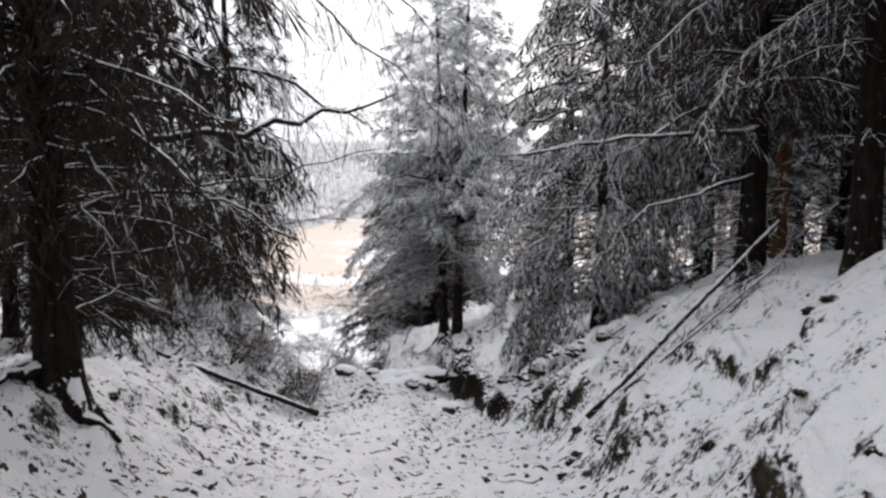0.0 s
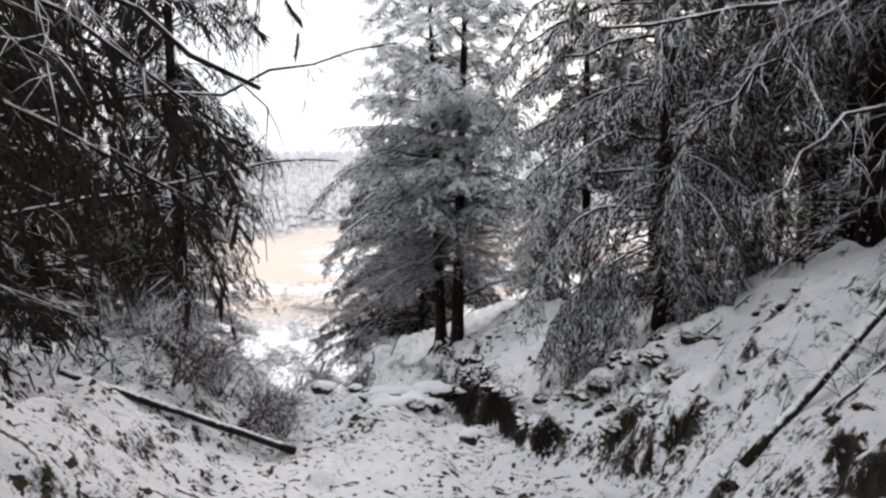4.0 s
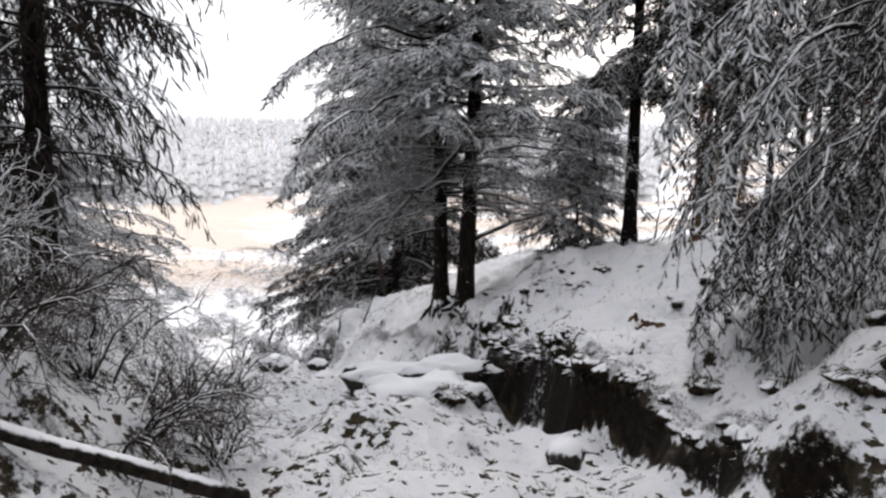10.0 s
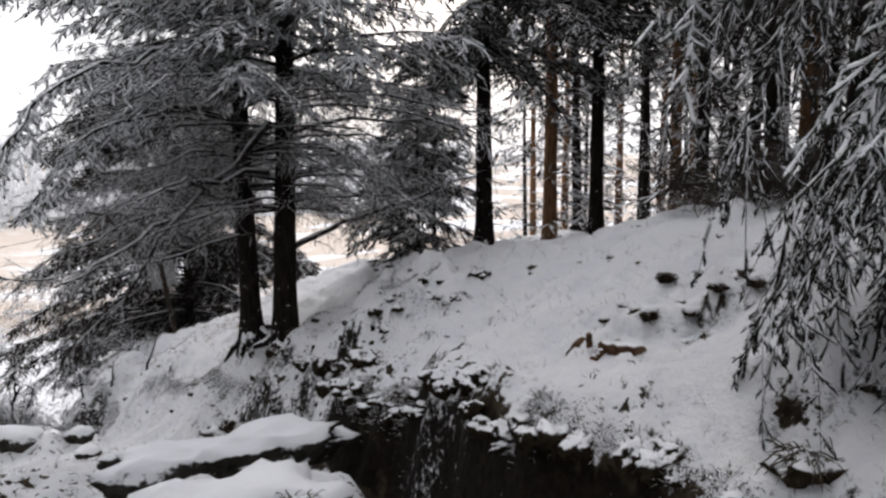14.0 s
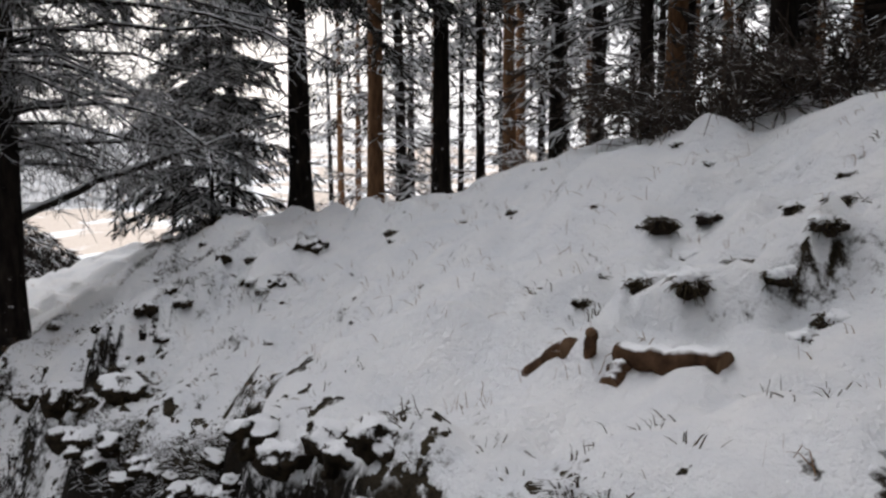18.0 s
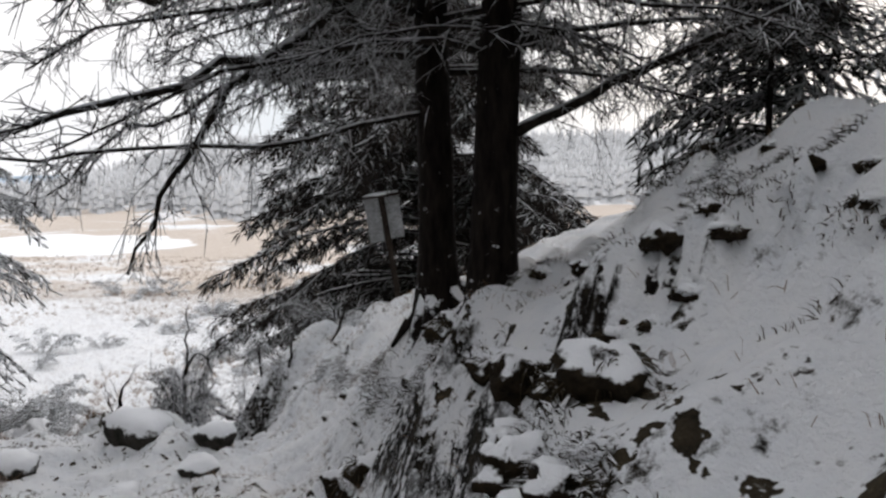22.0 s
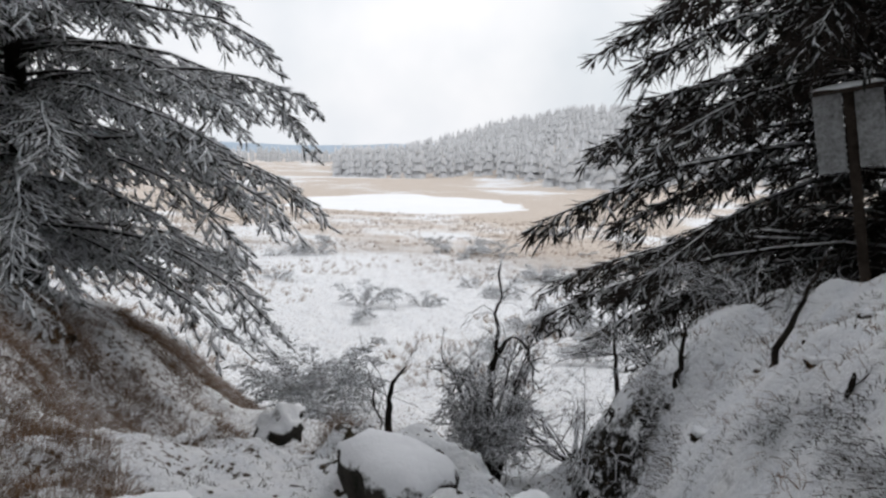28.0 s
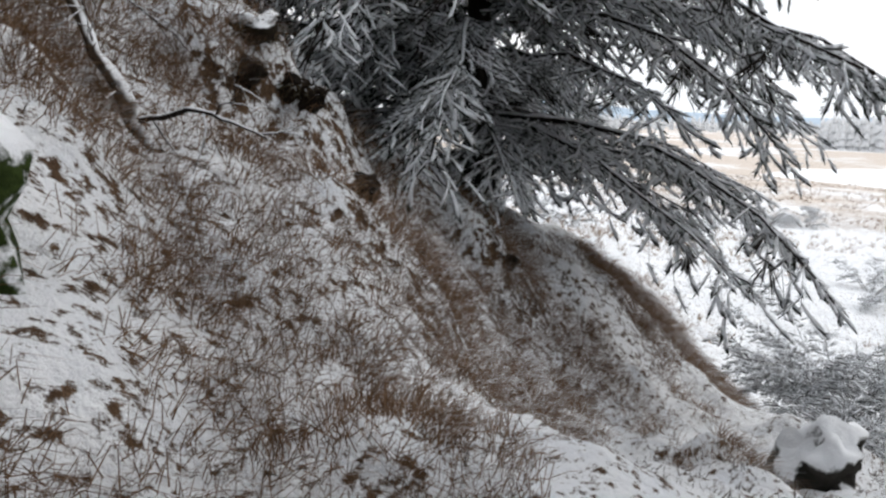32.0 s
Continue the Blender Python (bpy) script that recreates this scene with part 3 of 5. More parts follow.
def foliage(limbs, length, rng, crown, wood, per_m=9.0, hang=0.6, blen=0.5, sprig=0.13, thick=0.017, start=0.2, template=None, pitch=0.075, fine=0.004):
    """Branchlets on both sides of every limb, and sprigs of needles along every branchlet."""
    template = SPRIG if template is None else template
    for i in range(len(limbs)):
        m = max(3, int(length[i] * (1 - start) * per_m))
        s = start + (1 - start) * (np.arange(m) + rng.random(m) * 0.8) / m
        pos, d = at_curve(limbs[i:i + 1], np.minimum(s, 1)[None])
        pos, d = pos[0], d[0]
        up = np.array([0, 0, 1.0])
        side = np.cross(d, up)
        side /= np.linalg.norm(side, axis=1, keepdims=True) + 1e-9
        sg = np.where(np.arange(m) % 2 == 0, 1.0, -1.0)[:, None]
        ax = d * 0.75 + side * sg * rng.uniform(0.4, 1.0, (m, 1)) + up * rng.uniform(-0.25, 0.2, (m, 1))
        ax /= np.linalg.norm(ax, axis=1, keepdims=True)
        bl = blen * (1.15 - 0.55 * s) * rng.uniform(0.55, 1.25, m)
        q = np.linspace(0, 1, 4)[None, :, None]
        p = pos[:, None] + ax[:, None] * bl[:, None, None] * q
        p[:, :, 2] -= (hang * bl)[:, None] * q[:, :, 0] ** 1.6 * rng.uniform(0.6, 1.4, (m, 1))
        if wood is not None and fine:
            wood.add(*tubes(p, np.broadcast_to(np.array([1.5, 1.1, 0.8, 0.4]) * fine, (m, 4)), 3))
        c = max(2, int(blen / pitch))
        ss = (np.arange(c)[None] + rng.random((m, c))) / c
        pp, dd = at_curve(p, ss)
        s2 = np.where(np.arange(c) % 2 == 0, 1.0, -1.0)[None, :, None]
        sd = np.cross(dd, up)
        sd /= np.linalg.norm(sd, axis=2, keepdims=True) + 1e-9
        ax2 = dd * 0.9 + sd * s2 * rng.uniform(0.1, 0.9, (m, c, 1)) + up * rng.uniform(-0.5 * hang - 0.15, 0.12, (m, c, 1))
        nn = m * c
        size = np.stack([sprig * rng.uniform(0.6, 1.3, nn), thick * rng.uniform(0.7, 1.35, nn)], 1)
        crown.add(*stamped(template[0], template[1], pp.reshape(-1, 3), ax2.reshape(-1, 3), size, rng))


def bare_twigs(limbs, length, rng, wood, per_m=7.0, blen=0.5, fine=0.006, start=0.15, sub=5, hang=0.2):
    """Leafless side twigs with twiglets of their own."""
    for i in range(len(limbs)):
        m = max(3, int(length[i] * per_m))
        s = start + (1 - start) * rng.random(m)
        pos, d = at_curve(limbs[i:i + 1], s[None])
        pos, d = pos[0], d[0]
        up = np.array([0, 0, 1.0])
        ax = d * 0.8 + rng.normal(0, 0.55, (m, 3)) - up * rng.uniform(-0.25, 0.35, (m, 1))
        ax /= np.linalg.norm(ax, axis=1, keepdims=True)
        bl = blen * (1.2 - 0.6 * s) * rng.uniform(0.4, 1.3, m)
        q = np.linspace(0, 1, 4)[None, :, None]
        p = pos[:, None] + ax[:, None] * bl[:, None, None] * q + rng.normal(0, 0.11, (m, 4, 3)) * bl[:, None, None] * q + rng.normal(0, 0.3, (m, 1, 3)) * bl[:, None, None] * q ** 2
        p[:, :, 2] -= (hang * bl)[:, None] * q[:, :, 0] ** 2
        wood.add(*tubes(p, np.broadcast_to(np.array([1.3, 1.0, 0.75, 0.4]) * fine, (m, 4)), 3))
        if sub:
            ss = rng.uniform(0.2, 1, (m, sub))
            pp, dd = at_curve(p, ss)
            a2 = dd.reshape(-1, 3) + rng.normal(0, 0.6, (m * sub, 3))
            a2 /= np.linalg.norm(a2, axis=1, keepdims=True)
            l2 = np.repeat(bl, sub) * rng.uniform(0.2, 0.55, m * sub)
            p2 = pp.reshape(-1, 1, 3) + a2[:, None] * l2[:, None, None] * np.linspace(0, 1, 3)[None, :, None]
            p2[:, :, 2] -= (l2 * hang)[:, None] * np.array([0, 0.3, 1.0])
            wood.add(*tubes(p2, np.broadcast_to(np.array([0.8, 0.6, 0.35]) * fine, (m * sub, 3)), 3))


def trunk_mesh(h, r, lean, rng, sides=12, flare=0.55, rings=26):
    s = np.linspace(0, 1, rings) ** 1.25
    z = s * (h + 0.4) - 0.4
    wig = rng.normal(0, 0.02, (rings, 2)).cumsum(0) * 0.35
    p = np.stack([lean[0] * s * h + wig[:, 0] * s, lean[1] * s * h + wig[:, 1] * s, z], 1)
    rr = r * (1 - 0.86 * s) * (1 + flare * np.exp(-np.maximum(z + 0.1, 0) / 0.28))
    v, t = tubes(p[None], rr[None], sides, rng, 0.12)
    return p, rr, v, t


def add_branches(e, curves, rad, most=60):
    """The main limbs of a tree, each a branch of its own; past the first few dozen they join into one."""
    rest = Bag()
    for i in range(len(curves)):
        v, tr = tubes(curves[i:i + 1], rad[i:i + 1], 5)
        if i < most:
            part("branch", v, tr, M_LIMB, e)
        else:
            rest.add(v, tr)
    if rest.n:
        tagged(part("bough_mass", *rest.out(), M_LIMB, e), kind="stuff")


def conifer(name, x, y, h, r, label, seed, base=1.5, spread=3.0, lean=(0, 0), bark=None, needle=None, step=0.42, per_whorl=5,
            rise=0.15, droop=0.45, dead=0, dead_len=1.2, group="", foliage_kw=None, full=7.0, bare_below=0.0, z=None, flare=0.55, most=30, loose=True, clear=None, core=0.0, roots=0, twig=None):
    """A conifer: trunk with flared foot, whorled limbs, and a crown of drooping sprigs."""
    rng = np.random.default_rng(seed)
    z0 = on(x, y) if z is None else z
    e = thing(name, (x, y, z0), label, "tree", group)
    p, rr, v, t = trunk_mesh(h, r, lean, rng, flare=flare)
    part("trunk", v, t, bark or M_BARK, e)
    for i in range(roots):
        a = 6.283 * (i + rng.uniform(0, 0.6)) / roots
        q = r * np.array([0.6, 1.3, 2.0, 2.9]) * rng.uniform(0.8, 1.2)
        rp = [(math.cos(a + 0.1 * k) * q[k], math.sin(a + 0.1 * k) * q[k], on(x + math.cos(a) * q[k], y + math.sin(a) * q[k]) - z0 + (0.2, 0.07, 0.0, -0.1)[k]) for k in range(4)]
        part("root", *tubes(np.array([rp]), r * np.array([[0.5, 0.36, 0.25, 0.1]]), 7, rng, 0.3), M_BARK, e)
    crown, wood = Bag(), Bag()
    kw = dict(foliage_kw or {})
    high = kw.pop("high", dict(per_m=5.5, sprig=0.5, thick=0.1, pitch=0.17, blen=0.75, template=SPRIG_FAR))
    inner = Bag()
    hz = base
    bases, azs, lens, rises, droops = [], [], [], [], []
    while hz < h - 0.4:
        f = (hz - base) / (h - base)
        fine_here = hz < full
        for _ in range(per_whorl if fine_here else 4):
            az = rng.uniform(0, 6.283)
            L = spread * (1 - f) ** 0.7 * rng.uniform(0.7, 1.12) + 0.25
            if f < 0.08:
                L *= rng.uniform(0.6, 0.95)
            bases.append((np.interp(hz, p[:, 2], p[:, 0]), np.interp(hz, p[:, 2], p[:, 1]), hz + rng.uniform(-0.12, 0.12)))
            azs.append(az)
            lens.append(L)
            rises.append(rise + 0.5 * f + rng.uniform(-0.1, 0.1))
            droops.append(droop * rng.uniform(0.7, 1.25) * (1 - 0.5 * f))
        hz += step * rng.uniform(0.8, 1.2) * (1 if fine_here else 1.7)
    if bases:
        bases, lens = np.array(bases), np.array(lens)
        curves = limb_curves(bases, np.array(azs), lens, np.array(rises), np.array(droops), 7, rng, 0.035)
        rad = (0.008 + 0.009 * lens)[:, None] * np.linspace(1, 0.22, 7)[None]
        if clear:
            ok = np.ones(len(curves), bool)
            for q in clear if isinstance(clear, list) else [clear]:
                ok &= np.array([not (c[:, 2].min() < (q[3] if len(q) > 3 else 2.6) and np.hypot(c[:, 0] + x - q[0], c[:, 1] + y - q[1]).min() < q[2]) for c in curves])
            curves, rad, lens, bases = curves[ok], rad[ok], lens[ok], bases[ok]
        add_branches(e, curves, rad, most)
        low = bases[:, 2] < bare_below
        near = (bases[:, 2] < full) & ~low
        if near.any():
            foliage(curves[near], lens[near], rng, crown, wood, **kw)
        # dark inner mass, added as shade inside the crown and to block light
        if near.any() and core:
            foliage(curves[near], lens[near] * 0.8, rng, inner, None, per_m=3.2 * core, hang=kw.get("hang", 0.6), blen=0.55, sprig=0.36, thick=0.05 * max(1.0, core / 2), pitch=0.16, template=SPRIG_FAR, start=0.02)
        far = bases[:, 2] >= full
        if far.any():
            kf = dict(kw)
            kf.update(high, fine=0)
            foliage(curves[far], lens[far], rng, crown, None, **kf)
        if low.any():
            bare_twigs(curves[low], lens[low], rng, wood, 15.0, 0.6, 0.0055, sub=5)
    if dead:
        hb = rng.uniform(0.5, max(base, 1.2) + 0.8, dead)
        b = np.stack([np.interp(hb, p[:, 2], p[:, 0]), np.interp(hb, p[:, 2], p[:, 1]), hb], 1)
        ln = dead_len * rng.uniform(0.4, 1.2, dead)
        cv = limb_curves(b, rng.uniform(0, 6.283, dead), ln, rng.uniform(-0.1, 0.3, dead), rng.uniform(0.1, 0.5, dead), 6, rng, 0.06)
        for i in range(dead if loose else 0):
            part("dead_branch", *tubes(cv[i:i + 1], (0.006 + 0.008 * ln[i:i + 1])[:, None] * np.linspace(1, 0.2, 6)[None], 4), M_LIMB, e)
        if not loose:
            wood.add(*tubes(cv, (0.006 + 0.008 * ln)[:, None] * np.linspace(1, 0.2, 6)[None], 4))
        if loose:
            bare_twigs(cv, ln, rng, wood, 6.0, 0.4, 0.0035, sub=3)
        else:
            foliage(cv, ln, rng, wood, None, per_m=3.6, hang=0.2, blen=0.55, sprig=0.45, thick=0.05, pitch=0.2, start=0.1, template=SPRIG_TOP)
    if crown.n:
        part("crown", *crown.out(), needle or M_NEEDLE, e, smooth=False)
    if inner.n:
        tagged(part("inner_crown", *inner.out(), M_NEEDLE_SHADED, e, smooth=False), "dense shaded brown needles and dead twigs", kind="stuff")
    if wood.n:
        tagged(part("twig_mass", *wood.out(), twig or (M_TWIG_BARE if needle is M_NEEDLE_SHADED else M_TWIG), e), kind="stuff")
    return e


def bough(e, pts, r0, rng, mat=None, needles=None, wood=True, twig=0.5, per_m=12, sub=6, hang=0.25, fine=0.0045, name="bough", leaf=None):
    """One long limb through given places (in the thing's own space), with bare twigs or needles on it."""
    pts = np.array(pts, float)
    k = 12
    s = np.linspace(0, len(pts) - 1, k)
    p = np.stack([np.interp(s, np.arange(len(pts)), pts[:, i]) for i in range(3)], 1)
    p[1:-1] = 0.25 * p[:-2] + 0.5 * p[1:-1] + 0.25 * p[2:]
    L = np.linalg.norm(np.diff(p, axis=0), axis=1).sum()
    p[1:-1] += rng.normal(0, min(0.045, 0.012 * L), (k - 2, 3))
    ob = part(name, *tubes(p[None], (r0 * np.linspace(1, 0.25, k))[None], 7, rng, 0.25), mat or M_LIMB, e)
    bag, cr = Bag(), Bag()
    if needles:
        foliage(p[None], np.array([L]), rng, cr, bag, **needles)
        part("needles", *cr.out(), leaf or M_NEEDLE_WHITE, ob, smooth=False)
    elif wood:
        bare_twigs(p[None], np.array([L]), rng, bag, per_m, twig, fine, 0.08, sub, hang)
    if bag.n:
        tagged(part("twig_mass", *bag.out(), M_TWIG, ob), kind="stuff")
    return ob


DROOP = dict(per_m=10, start=0.1, hang=1.15, blen=0.6, sprig=0.15, thick=0.02, pitch=0.09)
CURTAIN = dict(per_m=11, hang=1.4, blen=0.6, sprig=0.13, thick=0.022, pitch=0.08, template=SPRIG_NEAR)
SITKA = dict(per_m=11, hang=0.55, blen=0.55, sprig=0.18, thick=0.036, pitch=0.11, start=0.06)

PINE = dict(per_m=11, hang=0.55, blen=0.6, sprig=0.17, thick=0.029, pitch=0.1)
# the pair of pines on the bank
pine_l = conifer("pine", 0.05, 28.35, 13, 0.18, "tall dark pine with snowy twiggy lower boughs on the stream bank", 101, base=2.2, spread=3.2, step=0.32, per_whorl=6, bare_below=4.0, needle=M_NEEDLE_WHITE, rise=0.2, droop=0.35,
                 lean=(-0.02, 0), core=0.35, foliage_kw=PINE, clear=(-0.45, 25.2, 1.7, 3.4), roots=6, group="pair of pines", full=7)
pine_r = conifer("pine", 0.48, 27.85, 13, 0.205, "thick black pine trunk leaning away from its twin", 102, base=2.3, spread=3.2, step=0.34, per_whorl=6, bare_below=4.0, needle=M_NEEDLE_WHITE, rise=0.2, droop=0.35,
                 lean=(0.03, 0), core=0.35, foliage_kw=PINE, clear=(-0.45, 25.2, 1.7, 3.4), roots=6, group="pair of pines", full=7)
conifer("pine", 4.75, 29.5, 13, 0.18, "black pine with bare broken lower branches on the crest", 103, base=3.6, spread=3.0, dead=16, dead_len=1.6, roots=5, core=1, foliage_kw=SITKA, full=7)
conifer("spruce", 6.75, 28.6, 13, 0.15, "slender dark spruce trunk with dead side twigs", 104, base=4.2, spread=2.4, dead=14, roots=5, core=1, foliage_kw=SITKA, full=7)
conifer("young_spruce", 3.75, 30.6, 4.6, 0.05, "young spruce with dark needles and thick snow on its boughs", 105, base=0.25, spread=1.35, step=0.27, core=1.3, foliage_kw=dict(SITKA, blen=0.4, per_m=12), needle=M_NEEDLE)
conifer("young_spruce", 4.4, 31.4, 5.2, 0.06, "thin young spruce stem beside the crest", 106, base=1.6, spread=1.2, step=0.3, foliage_kw=dict(SITKA, blen=0.4), needle=M_NEEDLE_WHITE)
# spruces over the right bank
spruce_c = conifer("drooping_spruce", 3.7, 18.4, 13, 0.16, "spruce with long hanging snow-dusted boughs over the bank", 110, base=0.4, spread=2.5, droop=0.75, core=1.5, foliage_kw=CURTAIN, group="drooping spruces", dead=6, full=5.0, step=0.32, per_whorl=6, clear=(3.0, 21.3, 2.2, 9.0))
conifer("drooping_spruce", 7.6, 23.4, 13, 0.16, "spruce with long hanging snow-dusted boughs above the slope", 111, base=3.6, spread=2.8, core=1.2, foliage_kw=DROOP, group="drooping spruces", dead=10, full=6.5)
spruce_r = conifer("drooping_spruce", 4.9, 12.4, 13, 0.19, "spruce with dark hanging boughs above the bank", 112, base=3.1, spread=3.4, core=2.4, foliage_kw=DROOP, group="drooping spruces", dead=14, full=5)
spruce_h = conifer("drooping_spruce", 6.4, 16.6, 13, 0.2, "spruce with dark hanging boughs above the bank", 113, base=3.4, spread=3.0, core=2.0, foliage_kw=DROOP, group="drooping spruces", dead=14, full=5.5)
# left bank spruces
spruce_l = conifer("dark_spruce", -3.9, 7.8, 12, 0.22, "gnarled dark spruce trunk with snow clumps and hanging twigs", 120, base=1.9, spread=2.6, roots=5, core=1.5, foliage_kw=dict(CURTAIN, per_m=8), needle=M_NEEDLE_SHADED, dead=16, dead_len=1.8, full=4.5)
spruce_m = conifer("dark_spruce", -6.9, 13.4, 13, 0.2, "dense dark spruce with hanging boughs on the bank", 121, base=1.3, spread=3.2, core=2.0, foliage_kw=DROOP, needle=M_NEEDLE_SHADED, full=5.5, group="bank spruces", step=0.36)
conifer("dark_spruce", -5.6, 20.9, 13, 0.16, "dense dark spruce with hanging boughs on the bank", 122, base=1.7, spread=2.2, core=0.9, foliage_kw=dict(DROOP, hang=1.3), needle=M_NEEDLE_SHADED, full=7, group="bank spruces", step=0.36)
conifer("dark_spruce", -14.2, 29.5, 13, 0.17, "dark spruce with hanging boughs on the bank top", 123, base=1.2, spread=3.0, core=2.0, foliage_kw=DROOP, needle=M_NEEDLE_SHADED, full=3, group="bank spruces")
# spruces at the mouth of the gully
conifer("snowy_spruce", -10.25, 33.1, 12, 0.15, "spruce with snow-laden boughs sweeping down over the grassy bank", 130, base=0.4, spread=3.5, core=0.3, foliage_kw=dict(per_m=15, hang=0.5, blen=0.5, sprig=0.17, thick=0.03, pitch=0.115, start=0.06, template=SPRIG_NEAR), needle=M_NEEDLE_WHITE, rise=0.12, droop=0.42, full=5.0, step=0.34, per_whorl=7)
conifer("dark_spruce", -12.6, 30.6, 13, 0.16, "dark spruce with hanging boughs on the bank top", 124, base=0.8, spread=2.8, core=2.0, foliage_kw=DROOP, needle=M_NEEDLE_SHADED, full=4, group="bank spruces")
conifer("dark_spruce", -11.3, 27.6, 13, 0.16, "dark spruce with hanging boughs on the bank top", 125, base=1.0, spread=2.6, core=2.0, foliage_kw=DROOP, needle=M_NEEDLE_SHADED, full=4, group="bank spruces")
conifer("snowy_spruce", -14.8, 34.1, 12, 0.18, "dark spruce behind the grassy bank", 131, base=0.6, spread=3.4, core=1.5, foliage_kw=dict(SITKA, sprig=0.22, thick=0.03, per_m=8), full=6)
conifer("snowy_spruce", -0.35, 38.2, 13, 0.2, "dense spruce with snow-tipped boughs behind the small sign", 132, base=0.3, spread=4.7, clear=[(-1.2, 34.6, 1.6, 3.4), (4.2, 38.4, 2.7, 14.0)], core=3.4, foliage_kw=dict(SITKA, sprig=0.2, thick=0.036, pitch=0.15, per_m=10), full=7.0, rise=0.15, droop=0.5, step=0.26, per_whorl=7)
conifer("dark_spruce", 5.25, 9.8, 12, 0.2, "gnarled black spruce trunk with bare crooked boughs", 126, base=3.4, spread=2.4, core=1.0, foliage_kw=DROOP, dead=14, dead_len=1.7, full=4.5)

# ---- plantation on both sides: a few kinds of tree, repeated ----
def plantation_tree(seed, h, r, bark, base, spread):
    return conifer("plantation_spruce", 60 + seed, -60, h, r, "tall straight plantation spruce with dead snowy side branches", seed, base=base, spread=spread, bark=bark,
                   step=1.25, per_whorl=4, full=0, dead=32, dead_len=1.6, loose=False, foliage_kw=dict(hang=0.6, high=dict(per_m=2.8, sprig=0.8, thick=0.14, pitch=0.34, blen=0.8, template=SPRIG_TOP)), group="plantation spruces", most=0)


KINDS = [plantation_tree(201, 15, 0.15, M_BARK, 6.4, 2.4), plantation_tree(202, 16, 0.19, M_BARK_RED, 6.8, 2.6), plantation_tree(203, 14, 0.12, M_BARK, 6.0, 2.2), plantation_tree(204, 15, 0.17, M_BARK, 4.4, 2.6)]
stand = random.Random(5)
spots = [(9.6, 29.0, 0), (10.6, 27.2, 2), (10.2, 24.8, 0), (11.6, 25.6, 1), (12.2, 28.2, 2), (9.0, 26.4, 2), (12.8, 23.4, 0), (11.0, 22.2, 2), (13.2, 26.4, 0), (7.8, 32.4, 1), (8.4, 33.4, 2), (9.9, 34.6, 0), (11.2, 33.2, 2), (12.6, 33.8, 1), (13.4, 31.6, 0)]
for row in range(-6, 19):
    for col in range(0, 8):
        px, py = 8.4 + col * 2.7 + stand.uniform(-0.8, 0.8), row * 2.8 + 4 + stand.uniform(-0.8, 0.8)
        if (py > 20 and px < 14 + abs(py - 28) * 0.1) or (col > 4 and (row < 4 or row > 15)):
            continue
        spots.append((px, py, stand.randrange(3)))
for row in range(-5, 10):
    for col in range(0, 3):
        px, py = -9.8 - col * 2.9 + stand.uniform(-0.8, 0.8), row * 3.0 + 4 + stand.uniform(-0.8, 0.8)
        if py > 24 and px > -14.5:
            continue
        spots.append((px, py, 3 if col == 0 else stand.randrange(4)))
# unseen extra trees around the start and right bank, added to block light
for px, py in ((-6.8, 1.0), (7.2, 2.0), (-4.6, -5), (5.2, -5.5), (7.6, 7.0), (-7.6, 4.6), (-9.4, 9.2), (8.8, 10.2), (0.5, -14), (-2.5, -11), (3.5, -11), (7.6, 19.4), (9.2, 18.0), (8.8, 21.4), (6.6, 8.8), (-6.2, -2.2), (-5.6, 3.2), (6.2, -1.5), (5.8, 4.6)):
    spots.append((px, py, 3))
for i, (px, py, k) in enumerate(spots):
    m = pose(px, py, on(px, py), stand.uniform(-1.5, 1.5), stand.uniform(-1.5, 1.5), stand.uniform(0, 360))
    if i < 4:
        KINDS[i].matrix_basis = m
    else:
        copy_thing(KINDS[k], m)

# spruce copies, mostly out of view, added to shade the right slope
for px, py, a in ((8.3, 20.5, 70), (8.6, 14.4, 190), (8.9, 23.0, 300)):
    copy_thing(spruce_h, pose(px, py, on(px, py), 0, 0, a))

# ---- far woodland, hills and pond ----
pa = np.linspace(0, 2 * np.pi, 72, endpoint=False)
pr = 1 + 0.1 * np.sin(pa * 3 + 1) + 0.06 * np.sin(pa * 7) + 0.04 * np.sin(pa * 13 + 2)
rim = np.stack([POND[0] + np.cos(pa) * pr * POND[3], POND[1] + np.sin(pa) * pr * POND[4], np.full(72, POND[2] + 0.06)], 1)
pk = np.arange(72)
tagged(new("pond", mesh_of("pond", np.concatenate([rim, [(POND[0], POND[1], POND[2] + 0.06)]]), np.stack([pk, (pk + 1) % 72, np.full(72, 72)], 1), M_POND)), "frozen pond under smooth snow on the moor", "pond", kind="structure")

